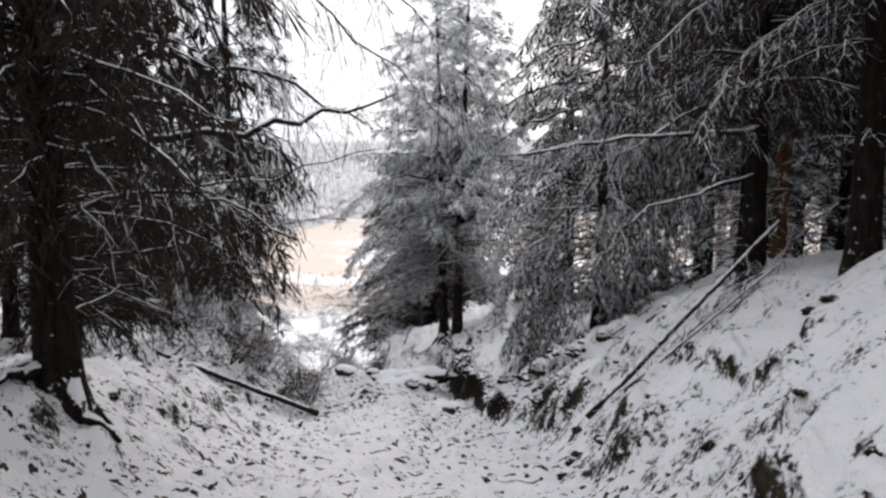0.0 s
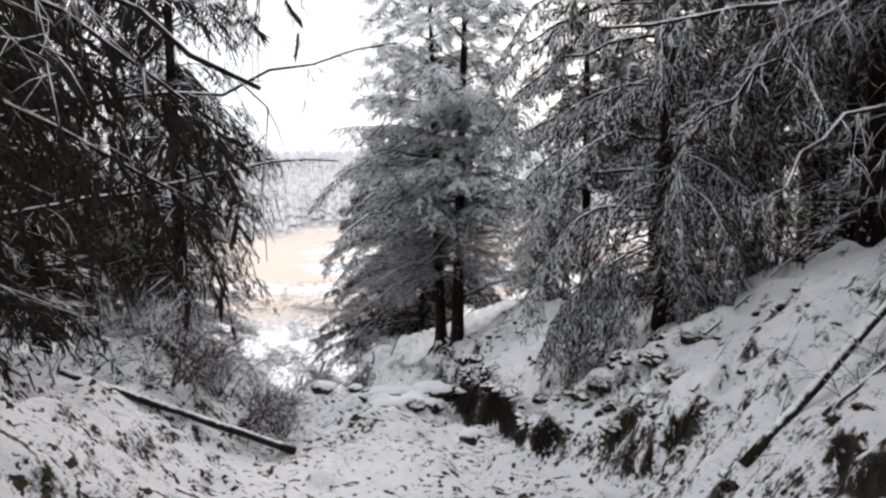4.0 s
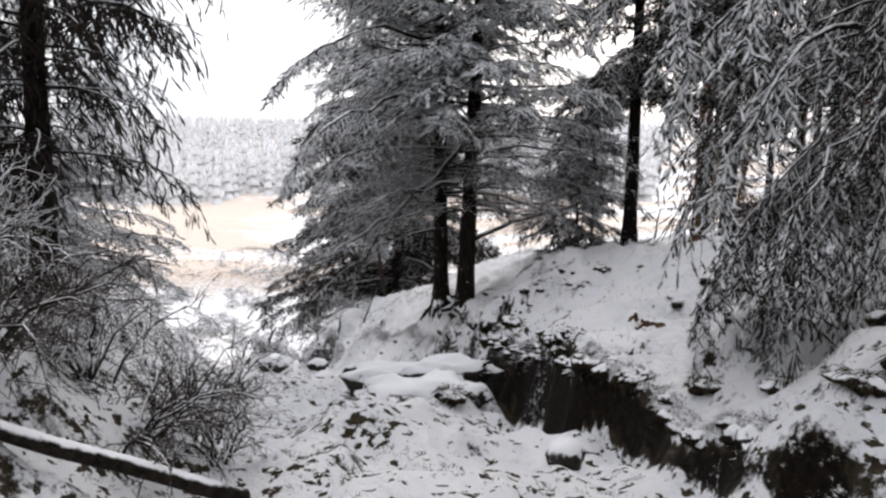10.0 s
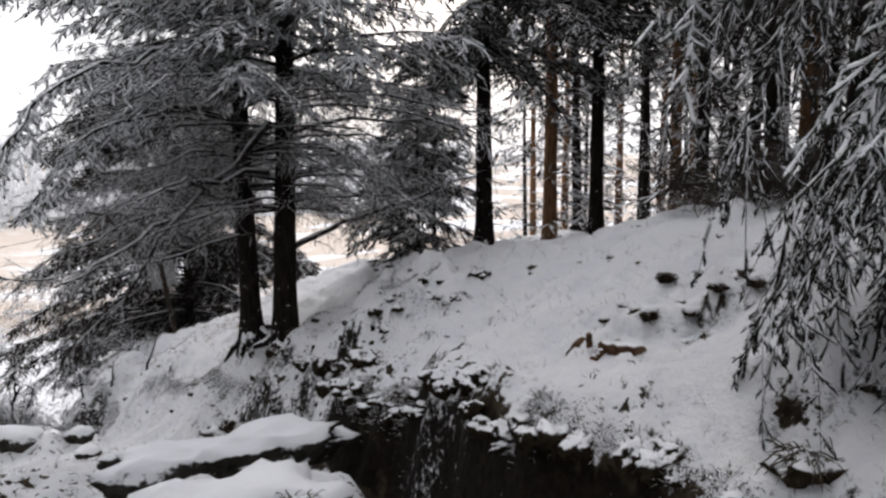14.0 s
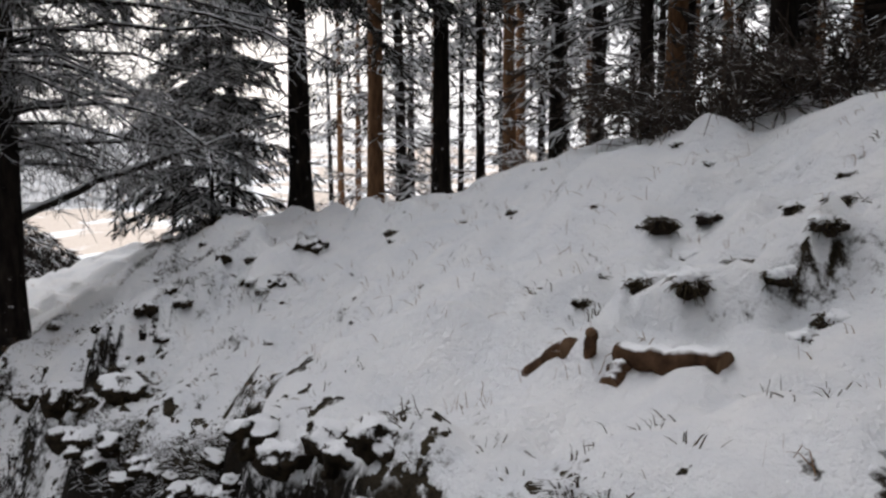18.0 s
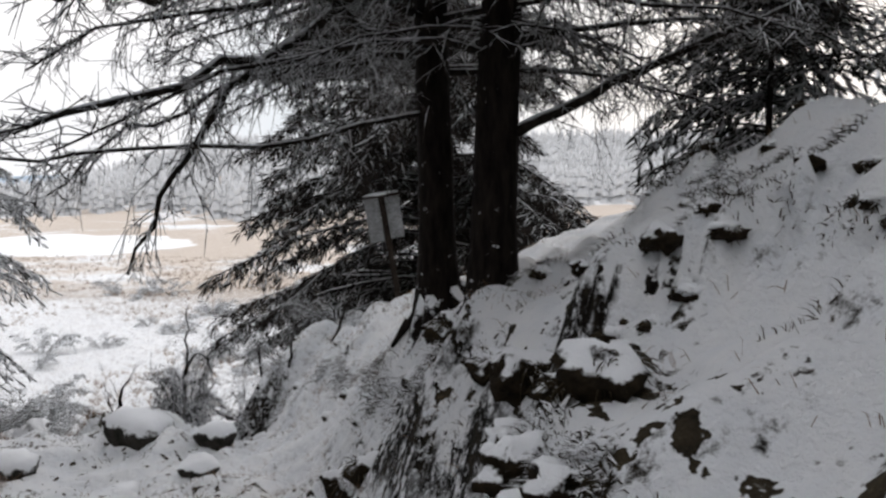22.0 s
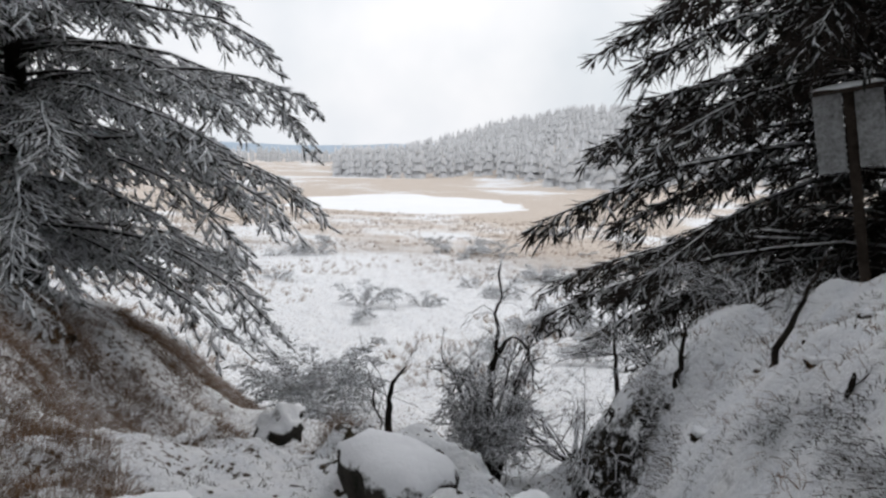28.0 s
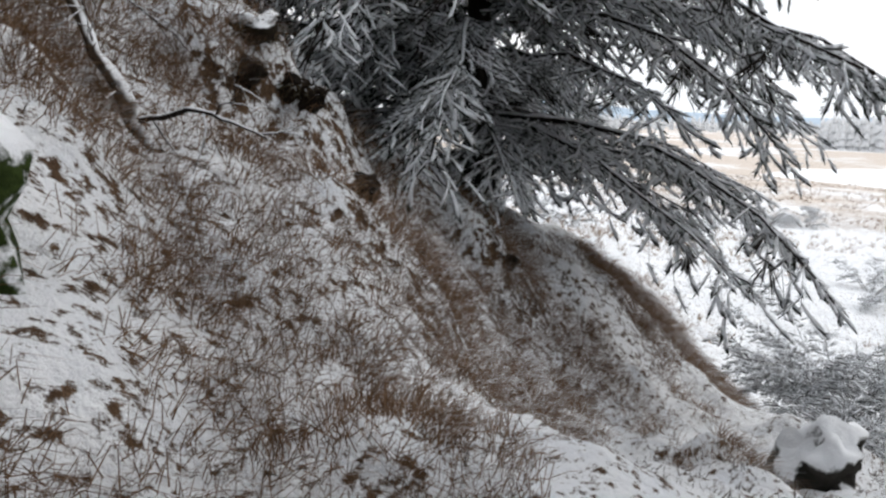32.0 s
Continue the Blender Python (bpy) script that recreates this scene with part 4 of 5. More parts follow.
def far_wood(name, label, count, seed, where):
    rng = np.random.default_rng(seed)
    tv, tt = [], []
    for ring in range(4):
        z0, z1, rr = ring * 0.24, ring * 0.24 + 0.34, 0.16 - ring * 0.035
        b = len(tv)
        for j in range(6):
            a = j * math.pi / 3 + ring
            tv.append((z0, math.cos(a) * rr * (1 + 0.25 * (j % 2)), math.sin(a) * rr * (1 + 0.25 * (j % 2))))
        tv.append((min(z1, 1.0), 0, 0))
        tt += [(b + j, b + (j + 1) % 6, b + 6) for j in range(6)]
    tv, tt = np.array(tv), np.array(tt)
    xs, ys = where(rng, count)
    hs = rng.uniform(5.5, 9.5, len(xs))
    at = np.stack([xs, ys, land(xs, ys) - 0.3], 1)
    ax = np.tile([0, 0, 1.0], (len(xs), 1)) + rng.normal(0, 0.02, (len(xs), 3))
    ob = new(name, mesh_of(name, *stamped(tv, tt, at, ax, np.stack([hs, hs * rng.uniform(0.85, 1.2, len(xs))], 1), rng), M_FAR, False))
    return tagged(ob, label, "forest", kind="stuff")


def ridge_places(rng, n):
    d, a = rng.uniform(150, 430, n), np.radians(rng.uniform(-24, 33, n))
    edge = 150 + 60 * smooth01((np.degrees(a) - 12) / 20) + 14 * np.sin(a * 21)
    keep = d > edge
    return -3 - np.sin(a[keep]) * d[keep], 28 + np.cos(a[keep]) * d[keep]


def belt_places(rng, n):
    d, a = rng.uniform(420, 640, n), np.radians(rng.uniform(28, 75, n))
    return -3 - np.sin(a) * d, 28 + np.cos(a) * d


far_wood("far_woodland", "frosted conifer plantation on the ridge beyond the moor, paled for haze", 4600, 41, ridge_places)
far_wood("far_shelter_belt", "distant strip of frosted conifers across the moor, paled for haze", 900, 42, belt_places)
for k, (hy, hz, amp, seed) in enumerate(((1350, -46, 34, 51), (1900, -60, 80, 52))):
    rng = np.random.default_rng(seed)
    xs = np.linspace(-2600, 1500, 90)
    top = hz + amp * (0.5 + 0.5 * np.sin(xs / 420 + seed)) * 0.6 + amp * 0.4 * np.convolve(rng.random(90), np.ones(7) / 7, "same")
    vv = np.concatenate([np.stack([xs, np.full(90, hy), np.full(90, -120.0)], 1), np.stack([xs, np.full(90, hy + 60), top], 1), np.stack([xs, np.full(90, hy + 500), np.full(90, -140.0)], 1)])
    j = np.arange(89)
    tri_ = np.concatenate([np.stack([j + o, j + 1 + o, j + 91 + o], 1) for o in (0, 90)] + [np.stack([j + o, j + 91 + o, j + 90 + o], 1) for o in (0, 90)])
    tagged(new("backdrop_hill", mesh_of("backdrop_hill", vv, tri_, M_HILL)), "low hills on the horizon in painted haze blue", "hill", kind="structure")

# ---- boughs that reach out over the path ----
def from_world(e, pts):
    o = e.location
    return [(x - o.x, y - o.y, z - o.z) for x, y, z in pts]


brng = np.random.default_rng(31)
LADEN = dict(per_m=15, hang=0.55, blen=0.5, sprig=0.13, thick=0.03, start=0.3, pitch=0.08, template=SPRIG_NEAR)
bough(pine_r, from_world(pine_r, [(0.62, 27.85, -3.62), (1.25, 27.75, -3.35), (1.71, 27.44, -3.12), (2.39, 26.86, -2.75), (3.1, 26.4, -2.5)]), 0.055, brng, per_m=16, twig=0.42, fine=0.006)
bough(pine_r, from_world(pine_r, [(0.35, 27.85, -1.6), (-0.35, 27.65, -2.4), (-1.05, 27.3, -2.95), (-1.5, 26.85, -3.2), (-2.1, 26.2, -3.45), (-2.6, 25.6, -3.7)]), 0.06, brng, per_m=20, twig=0.42, fine=0.006)
bough(pine_r, from_world(pine_r, [(-1.0, 27.32, -2.92), (-1.35, 26.95, -3.25), (-1.6, 26.8, -3.7), (-1.85, 26.75, -4.1), (-2.1, 26.8, -4.6)]), 0.04, brng, per_m=16, twig=0.38, hang=0.4, fine=0.006)
bough(pine_r, from_world(pine_r, [(0.3, 27.8, -2.4), (-1.02, 27.1, -2.6), (-1.72, 26.29, -2.75), (-2.4, 25.4, -2.9)]), 0.05, brng, per_m=20, twig=0.42, fine=0.006)
bough(pine_l, from_world(pine_l, [(0.0, 28.3, -3.0), (-0.9, 27.2, -2.5), (-1.3, 26.4, -2.5), (-1.9, 25.8, -2.9)]), 0.04, brng, per_m=18, twig=0.42, fine=0.006)
bough(pine_l, from_world(pine_l, [(-0.1, 28.3, -3.4), (-1.77, 27.61, -3.7), (-2.96, 26.95, -3.75), (-3.97, 26.43, -3.6)]), 0.028, brng, per_m=16, twig=0.42, fine=0.006)
bough(pine_l, from_world(pine_l, [(-0.1, 28.3, -2.9), (-1.5, 28.4, -3.0), (-2.6, 28.3, -3.5), (-3.4, 28.2, -4.1)]), 0.035, brng, per_m=16, twig=0.42, fine=0.006)
bough(pine_l, from_world(pine_l, [(-0.19, 28.0, -0.2), (-1.58, 26.72, -0.85), (-2.6, 25.74, -1.38), (-3.1, 25.3, -2.3)]), 0.05, brng, needles=LADEN)
bough(pine_l, from_world(pine_l, [(-0.1, 28.0, -1.2), (-1.3, 27.0, -1.5), (-2.2, 26.3, -1.9), (-2.8, 25.8, -2.7)]), 0.045, brng, needles=LADEN)
bough(pine_l, from_world(pine_l, [(-0.1, 28.2, 0.7), (-1.5, 27.3, 0.7), (-2.7, 26.6, 0.2), (-3.4, 26.2, -0.6)]), 0.045, brng, needles=LADEN)
bough(spruce_l, from_world(spruce_l, [(-3.7, 7.8, 1.55), (-2.93, 8.0, 1.7), (-1.89, 8.38, 1.76), (-1.26, 8.62, 1.9), (-0.5, 8.9, 2.2)]), 0.06, brng, per_m=9, twig=0.7, hang=0.7)
for pts in ([(-3.8, 7.8, 4.2), (-2.5, 7.4, 3.7), (-1.3, 7.0, 3.05), (-0.6, 7.0, 2.4), (0.1, 7.1, 1.75)], [(-3.8, 7.8, 4.6), (-2.3, 7.8, 4.0), (-0.8, 7.9, 3.3), (0.0, 7.9, 2.6), (0.5, 8.0, 2.0)], [(-3.8, 7.8, 3.6), (-2.8, 8.2, 3.2), (-2.0, 8.6, 2.6), (-1.5, 8.8, 1.9)]):
    bough(spruce_l, from_world(spruce_l, pts), 0.02, brng, per_m=13, twig=0.6, hang=0.9, sub=5)
bough(spruce_l, from_world(spruce_l, [(-3.8, 7.8, 0.9), (-2.9, 7.6, 1.2), (-2.2, 7.4, 1.15), (-1.4, 7.6, 0.7)]), 0.035, brng, per_m=9, twig=0.6, hang=0.6)
bough(spruce_l, from_world(spruce_l, [(-3.8, 7.8, 2.2), (-3.0, 8.6, 2.6), (-2.0, 9.6, 2.4), (-1.0, 10.4, 1.9)]), 0.045, brng, per_m=9, twig=0.7, hang=0.7)
for seed, pts, r0 in ((122, [(-6.9, 13.4, 0.5), (-4.63, 12.07, 0.86), (-3.41, 12.34, 1.08), (-2.08, 12.54, 1.31), (-0.96, 12.59, 1.61)], 0.035),
                      (122, [(-6.9, 13.4, -0.3), (-4.91, 12.49, -0.11), (-3.88, 12.73, 0.12), (-2.64, 12.89, 0.39), (-1.59, 13.05, 0.44)], 0.035)):
    bough(spruce_m, from_world(spruce_m, pts), r0, brng, per_m=5, twig=0.5, hang=0.4)
bough(spruce_r, from_world(spruce_r, [(4.9, 12.4, 1.9), (4.25, 10.9, 1.8), (2.69, 11.08, 1.75), (1.92, 11.1, 1.63), (0.76, 11.11, 1.5)]), 0.055, brng, per_m=8, twig=0.6, hang=0.8)
bough(spruce_r, from_world(spruce_r, [(4.8, 12.3, 1.2), (3.8, 11.6, 1.0), (2.8, 11.2, 0.7), (2.2, 11.0, 0.1)]), 0.04, brng, per_m=8, twig=0.6, hang=0.8)
bough(spruce_r, from_world(spruce_r, [(4.8, 12.3, 2.6), (2.71, 10.98, 1.75), (2.4, 11.18, 1.39), (1.93, 11.43, 1.01), (1.5, 11.6, 0.4)]), 0.035, brng, per_m=8, twig=0.6, hang=0.8)
for pts in ([(3.6, 18.4, 1.4), (2.2, 18.3, 1.0), (1.2, 18.2, 0.2), (0.85, 18.1, -0.6)], [(3.6, 18.4, 0.2), (2.3, 18.7, 0.3), (1.5, 18.8, -0.4), (1.2, 18.8, -1.3)],
            [(3.6, 18.4, -0.4), (2.4, 18.0, -0.4), (1.5, 17.7, -1.1), (1.2, 17.6, -2.0)], [(3.6, 18.4, 0.8), (2.4, 17.8, 0.9), (1.6, 17.4, 0.2), (1.1, 17.2, -0.7)]):
    bough(spruce_c, from_world(spruce_c, pts), 0.04, brng, needles=dict(LADEN, hang=0.9, per_m=13))
for pts in ([(3.6, 18.4, 2.6), (2.0, 18.6, 2.3), (0.9, 18.8, 1.5), (0.5, 18.8, 0.6)], [(3.6, 18.4, 3.4), (2.0, 19.0, 3.0), (0.9, 19.3, 2.2), (0.4, 19.4, 1.3)], [(3.6, 18.4, 1.9), (2.4, 19.4, 1.6), (1.3, 20.2, 0.8), (0.9, 20.4, 0.0)], [(3.6, 18.4, 4.2), (2.4, 18.4, 3.9), (1.5, 18.4, 3.2), (0.8, 18.4, 2.3)]):
    bough(spruce_c, from_world(spruce_c, pts), 0.04, brng, needles=dict(LADEN, hang=0.9, per_m=13))
for tip in ((1.6, 18.7, -3.2), (1.4, 18.2, -3.0), (1.8, 17.6, -3.1), (2.1, 18.9, -2.8), (1.5, 17.2, -2.6), (1.3, 18.5, -2.2), (1.9, 18.2, -3.4), (1.7, 18.0, -2.5), (2.3, 17.3, -2.9)):
    bough(spruce_c, from_world(spruce_c, [(3.6, 18.4, tip[2] + 1.6), (2.8, 0.5 * (18.4 + tip[1]), tip[2] + 1.5), (tip[0] + 0.3, tip[1], tip[2] + 0.8), tip]), 0.025, brng, needles=dict(LADEN, hang=1.3, per_m=13, sprig=0.12, thick=0.02), leaf=M_NEEDLE)


# ---- stones, logs, stumps ----
def lump_mesh(rng, rx, ry, rz, knob=0.25, box=2.4, sub=3):
    """A rounded, knobbly lump."""
    bm = bmesh.new()
    bmesh.ops.create_icosphere(bm, subdivisions=sub, radius=1)
    off = Vector(rng.random(3) * 60)
    v = []
    for a in bm.verts:
        c = a.co
        w = Vector((c.x * rx, c.y * ry, c.z * rz)) * (1 / (rx * ry * rz) ** (1 / 3))
        k = 1 + knob * (0.7 * noise.noise(w * 1.1 + off) + 0.42 * noise.noise(w * 2.7 + off) + 0.28 * noise.noise(w * 6.5 + off))
        q = k * (abs(c.x) ** box + abs(c.y) ** box + abs(c.z) ** box) ** (-1 / box)
        v.append((c.x * q * rx, c.y * q * ry, c.z * q * rz))
    bm.verts.index_update()
    t = [tuple(w.index for w in f.verts) for f in bm.faces]
    bm.free()
    return v, t


lrng = np.random.default_rng(77)


def stone(name, x, y, rx, ry, rz, label, turn=0, sink=0.3, mat=None, z=None, knob=0.3, box=2.15, tip=0, category="stone"):
    ob = new(name, mesh_of(name, *lump_mesh(lrng, rx, ry, rz, knob, box, 4 if rx > 0.5 else 3), mat or M_ROCK))
    ob.matrix_world = pose(x, y, (on(x, y) if z is None else z) + rz * (1 - 2 * sink), 0, tip, turn)
    return tagged(ob, label, category)


stone("stone_slab", -0.9, 22.95, 1.12, 0.36, 0.26, "long flat stone under thick snow beside the stream", 12, 0.5, z=-5.14, knob=0.6, box=2.7)
stone("stone_slab", -1.1, 20.6, 0.85, 0.52, 0.42, "broad snow-covered stone slab with dark grass at its foot", -4, 0.5, z=-4.82, knob=0.6, box=2.7)
stone("boulder", 0.2, 18.5, 0.24, 0.2, 0.18, "small snow-capped boulder in the stream bed", 70, 0.4)
stone("boulder", -2.8, 30.7, 0.24, 0.2, 0.2, "rounded boulder with a snow cap", 40)
stone("boulder", -4.9, 29.75, 0.36, 0.26, 0.24, "boulder with thick snow on top beside brown grass", 24, 0.55)
stone("boulder", -3.9, 31.0, 0.5, 0.34, 0.32, "broad boulder with a dark face under thick snow", -15, 0.4)
stone("boulder", -2.6, 29.5, 0.22, 0.18, 0.14, "low snow-capped boulder in the stream bed", 15, 0.4)
stone("boulder", -3.3, 29.2, 0.18, 0.15, 0.12, "low snow-capped boulder in the stream bed", 70, 0.4)
stone("stump", -6.65, 33.4, 0.24, 0.22, 0.27, "snow-capped rotten stump with dark gaps", 10, 0.36, mat=M_ROCK, knob=1.0, category="stump")
stone("mossy_boulder", -6.2, 28.72, 0.15, 0.16, 0.27, "mossy green boulder with snow lying on it", 10, 0.4, mat=M_MOSS, knob=0.9)
stone("mossy_boulder", -5.3, 28.35, 0.2, 0.16, 0.15, "low mossy boulder at the bank foot", 50, 0.5, mat=M_MOSS, knob=0.4)
stone("boulder", 0.52, 25.1, 0.12, 0.1, 0.12, "small dark pointed stone in the snow", 0, 0.4, mat=M_CLOD)


def log(name, a, b, r0, r1, label, sides=9, mat=None, ends=True, category="log"):
    """A fallen log from a to b."""
    a, b = np.array(a, float), np.array(b, float)
    e = thing(name, tuple((a + b) / 2), label, category)
    c = (a + b) / 2
    s = np.linspace(0, 1, 9)[:, None]
    p = (a - c) * (1 - s) + (b - c) * s + np.concatenate([np.zeros((1, 3)), lrng.normal(0, r0 * 0.09, (7, 3)), np.zeros((1, 3))])
    part("bole", *tubes(p[None], np.linspace(r0, r1, 9)[None], sides, lrng, 0.15), mat or M_LOG, e)
    if ends:
        for q, r, d in ((p[0], r0, p[0] - p[1]), (p[-1], r1, p[-1] - p[-2])):
            d = d / np.linalg.norm(d)
            part("cut_end", *tubes(np.array([[q - d * 0.02, q + d * 0.006]]), np.array([[r * 0.93, r * 0.9]]), sides), M_CUT, e)
    return e


def gz(x, y, up=0.0):
    return (x, y, on(x, y) + up)


log("sawn_log", gz(1.68, 20.86, -0.035), gz(1.6, 20.55, -0.01), 0.05, 0.055, "short sawn brown log half buried in snow", 12, mat=M_LOG_BROWN)
log("sawn_log", gz(1.66, 20.36, 0.0), gz(1.72, 19.95, -0.01), 0.045, 0.065, "brown sawn log with snow lying over its middle", 12, mat=M_LOG_BROWN)
log("stake", gz(1.62, 20.47, -0.05), gz(1.57, 20.42, 0.13), 0.028, 0.024, "split wooden stake leaning beside the logs", 7, mat=M_LOG_BROWN, category="stake")
log("stake", gz(1.68, 20.33, -0.02), gz(1.55, 20.31, -0.01), 0.045, 0.042, "round sawn log end poking out of the snow", 11, mat=M_LOG_BROWN, category="stake")
log("fallen_log", gz(-2.75, 16.75, 0.06), gz(-5.6, 15.1, 0.2), 0.07, 0.05, "long fallen pole lying across the snowy bank", mat=M_LIMB)
log("fallen_log", gz(-3.4, 18.9, 0.15), gz(-5.6, 19.6, 0.35), 0.05, 0.03, "thin fallen branch on the snowy bank", ends=False)
log("fallen_log", (-2.75, 32.2, on(-2.75, 32.2) + 0.2), (-2.0, 32.95, on(-2.75, 32.2) + 0.34), 0.13, 0.11, "snow-topped log lying across the stream cut")
log("leaning_pole", (2.13, 11.25, on(2.13, 11.25)), (4.95, 11.6, 0.55), 0.055, 0.03, "dead pole leaning on the bank under the spruces", mat=M_LIMB, ends=False, category="pole")
brush = thing("fallen_tree_top", gz(2.1, 10.4, -0.05), "fallen tree top, bare branches and brush propped on the bank", "branch")
for tip, r0 in (((2.7, 0.9, 2.3), 0.05), ((2.6, 0.5, 1.9), 0.035), ((2.2, 1.3, 1.9), 0.03), ((1.5, 0.3, 0.9), 0.025), ((2.0, -0.3, 1.1), 0.025)):
    bough(brush, [(0, 0, 0), (tip[0] * 0.35, tip[1] * 0.3, tip[2] * 0.3), (tip[0] * 0.7, tip[1] * 0.6, tip[2] * 0.68), tip], r0, lrng, per_m=15, twig=0.8, sub=5, hang=0.35, fine=0.008, name="limb", mat=M_LIMB)
for a, b, r in (((2.6, 10.8, 0.02), (4.6, 10.7, 0.2), 0.025), ((2.1, 10.9, 0.0), (3.3, 12.6, 0.3), 0.022), ((3.4, 15.6, 0.1), (5.6, 17.2, 0.25), 0.03),
                ((2.4, 13.3, 0.1), (3.4, 14.6, 0.25), 0.025)):
    log("fallen_branch", gz(a[0], a[1], a[2]), gz(b[0], b[1], b[2]), r, r * 0.5, "dead fallen branch lying on the snowy bank", 6, ends=False, category="branch")
for x, y, h, lean in ((-1.65, 32.3, 0.95, (0.35, 0)), (-2.3, 32.6, 0.55, (0.05, 0)), (-1.2, 30.9, 0.16, (0.02, 0.02)), (-0.2, 26.9, 0.14, (0, 0)), (-2.9, 33.3, 0.6, (-0.05, 0)), (5.0, 30.6, 0.35, (0.05, 0)), (4.7, 30.9, 0.3, (0, 0))):
    e = thing("dead_stick", gz(x, y, -0.05), "dead snow-dusted stick standing in the snow", "stick")
    p = [(0, 0, 0), (lean[0] * 0.3, lean[1] * 0.3, h * 0.4), (lean[0] * 0.7, lean[1] * 0.7, h * 0.75), (lean[0], lean[1], h)]
    bough(e, p, 0.028, lrng, per_m=7 if h > 0.5 else 1, twig=0.35, sub=2, hang=0.0, name="stem")


# ---- bushes and saplings ----
def bush(name, x, y, r, h, stems, label, seed, snowy_tips=True, twig=0.3, arch=0.5, fine=0.004, thick=0.009, z=None, twigs=None):
    rng = np.random.default_rng(seed)
    e = thing(name, (x, y, (on(x, y) if z is None else z) - 0.03), label, "bush")
    az = rng.uniform(0, 6.283, stems)
    ln = r * rng.uniform(0.5, 1.1, stems)
    b = np.stack([np.cos(az) * r * 0.3 * rng.random(stems), np.sin(az) * r * 0.3 * rng.random(stems), np.zeros(stems)], 1)
    cv = limb_curves(b, az, ln, h / r * rng.uniform(0.8, 1.9, stems) + arch, np.full(stems, h / r * 0.5 + arch), 7, rng, 0.07)
    for i in range(min(stems, 12)):
        part("stem", *tubes(cv[i:i + 1], (thick * np.linspace(1.2, 0.4, 7))[None], 5), M_LIMB, e)
    wood = Bag()
    if stems > 12:
        wood.add(*tubes(cv[12:], np.broadcast_to(thick * np.linspace(1.1, 0.4, 7), (stems - 12, 7)), 4))
    bare_twigs(cv, ln + h, rng, wood, 9.0, twig, fine, 0.15, 4, 0.1)
    tagged(part("twig_mass", *wood.out(), twigs or M_TWIG, e), kind="stuff")
    if snowy_tips:
        crown = Bag()
        foliage(cv, ln + h, rng, crown, None, per_m=11, hang=0.2, blen=0.24, sprig=0.11, thick=0.026, start=0.2, pitch=0.08)
        part("foliage", *crown.out(), M_NEEDLE_WHITE, e, smooth=False)
    return e


for i, (x, y, r, h, st) in enumerate(((-4.2, 17.9, 0.9, 0.75, 16), (-3.4, 18.5, 0.7, 0.8, 14), (-5.1, 17.3, 0.9, 0.6, 14), (-4.6, 19.0, 0.8, 0.7, 12), (-3.1, 17.6, 0.5, 0.6, 9), (-5.9, 18.0, 0.9, 0.7, 12), (-3.7, 17.2, 0.9, 0.4, 18), (-4.6, 16.8, 1.0, 0.4, 20), (-5.0, 18.3, 1.0, 0.5, 18))):
    bush("bramble_thicket", x, y, r, h, st, "tangle of bare arching stems over the snowy bank", 300 + i, False, 0.45, 0.6, 0.0055, 0.013, twigs=M_TWIG_BARE if i > 5 else M_TWIG)
bush("snowy_bush", -9.6, 38.4, 1.25, 0.95, 46, "low bush heaped with snow at the moor edge", 320)
bush("snowy_bush", -8.3, 36.6, 0.7, 0.55, 30, "low brown bush with snow on its twigs", 321)
bush("snowy_bush", -3.2, 33.1, 0.8, 0.4, 22, "tangle of snowy dead twigs over the stream cut", 322, False, 0.35, 0.3)
bush("snowy_bush", -2.6, 33.9, 0.9, 0.4, 22, "tangle of snowy dead twigs below the sign", 323, False, 0.3, 0.3)
bush("snowy_bush", -1.9, 34.6, 0.9, 0.4, 20, "tangle of snowy dead twigs below the sign", 324, False, 0.3, 0.3)
for k, (x, y) in enumerate(((4.9, 22.3), (5.2, 21.6), (6.0, 22.5), (6.9, 23.9), (5.6, 21.5), (7.4, 22.4), (7.6, 25.0))):
    bush("brush_heap", x, y, 1.2, 0.42, 34, "dead brown brushwood dusted with snow on the crest", 350 + k, False, 0.4, 0.15, 0.006, twigs=M_TWIG_BARE)
bush("brush_heap", 7.2, 25.4, 1.5, 0.45, 40, "heap of dead brown brushwood on the crest", 325, False, 0.4, 0.1, twigs=M_TWIG_BARE)
bush("brush_heap", 5.4, 29.4, 1.2, 0.35, 30, "heap of dead brown brushwood at the foot of the pines", 326, False, 0.4, 0.1)
bush("brush_heap", 9.4, 27.6, 1.6, 0.5, 30, "snowy brushwood under the plantation", 327, False, 0.4, 0.1)
bush("brush_heap", 11.5, 30.0, 1.6, 0.5, 30, "snowy brushwood under the plantation", 328, False, 0.4, 0.1)
snag = thing("dead_bough", (-7.2, 29.45, on(-7.2, 29.45) - 0.05), "dead forked bough sticking out of the grassy bank", "branch")
bough(snag, [(0, 0, 0), (-0.1, -0.1, 0.26), (-0.22, -0.2, 0.5), (-0.4, -0.35, 1.0)], 0.05, lrng, per_m=7, twig=0.5, sub=3, hang=0.5, name="stem", mat=M_LOG)
bough(snag, [(-0.05, -0.05, 0.15), (0.2, 0.15, 0.2), (0.45, 0.3, 0.1)], 0.015, lrng, per_m=7, twig=0.3, sub=2, hang=0.4, name="side_stem")
# the crooked stick and the dead little conifer at the stream mouth
crook = thing("crooked_stick", gz(-4.85, 32.7, -0.05), "dark crooked dead stem with bare twigs above a snowy boulder", "stick")
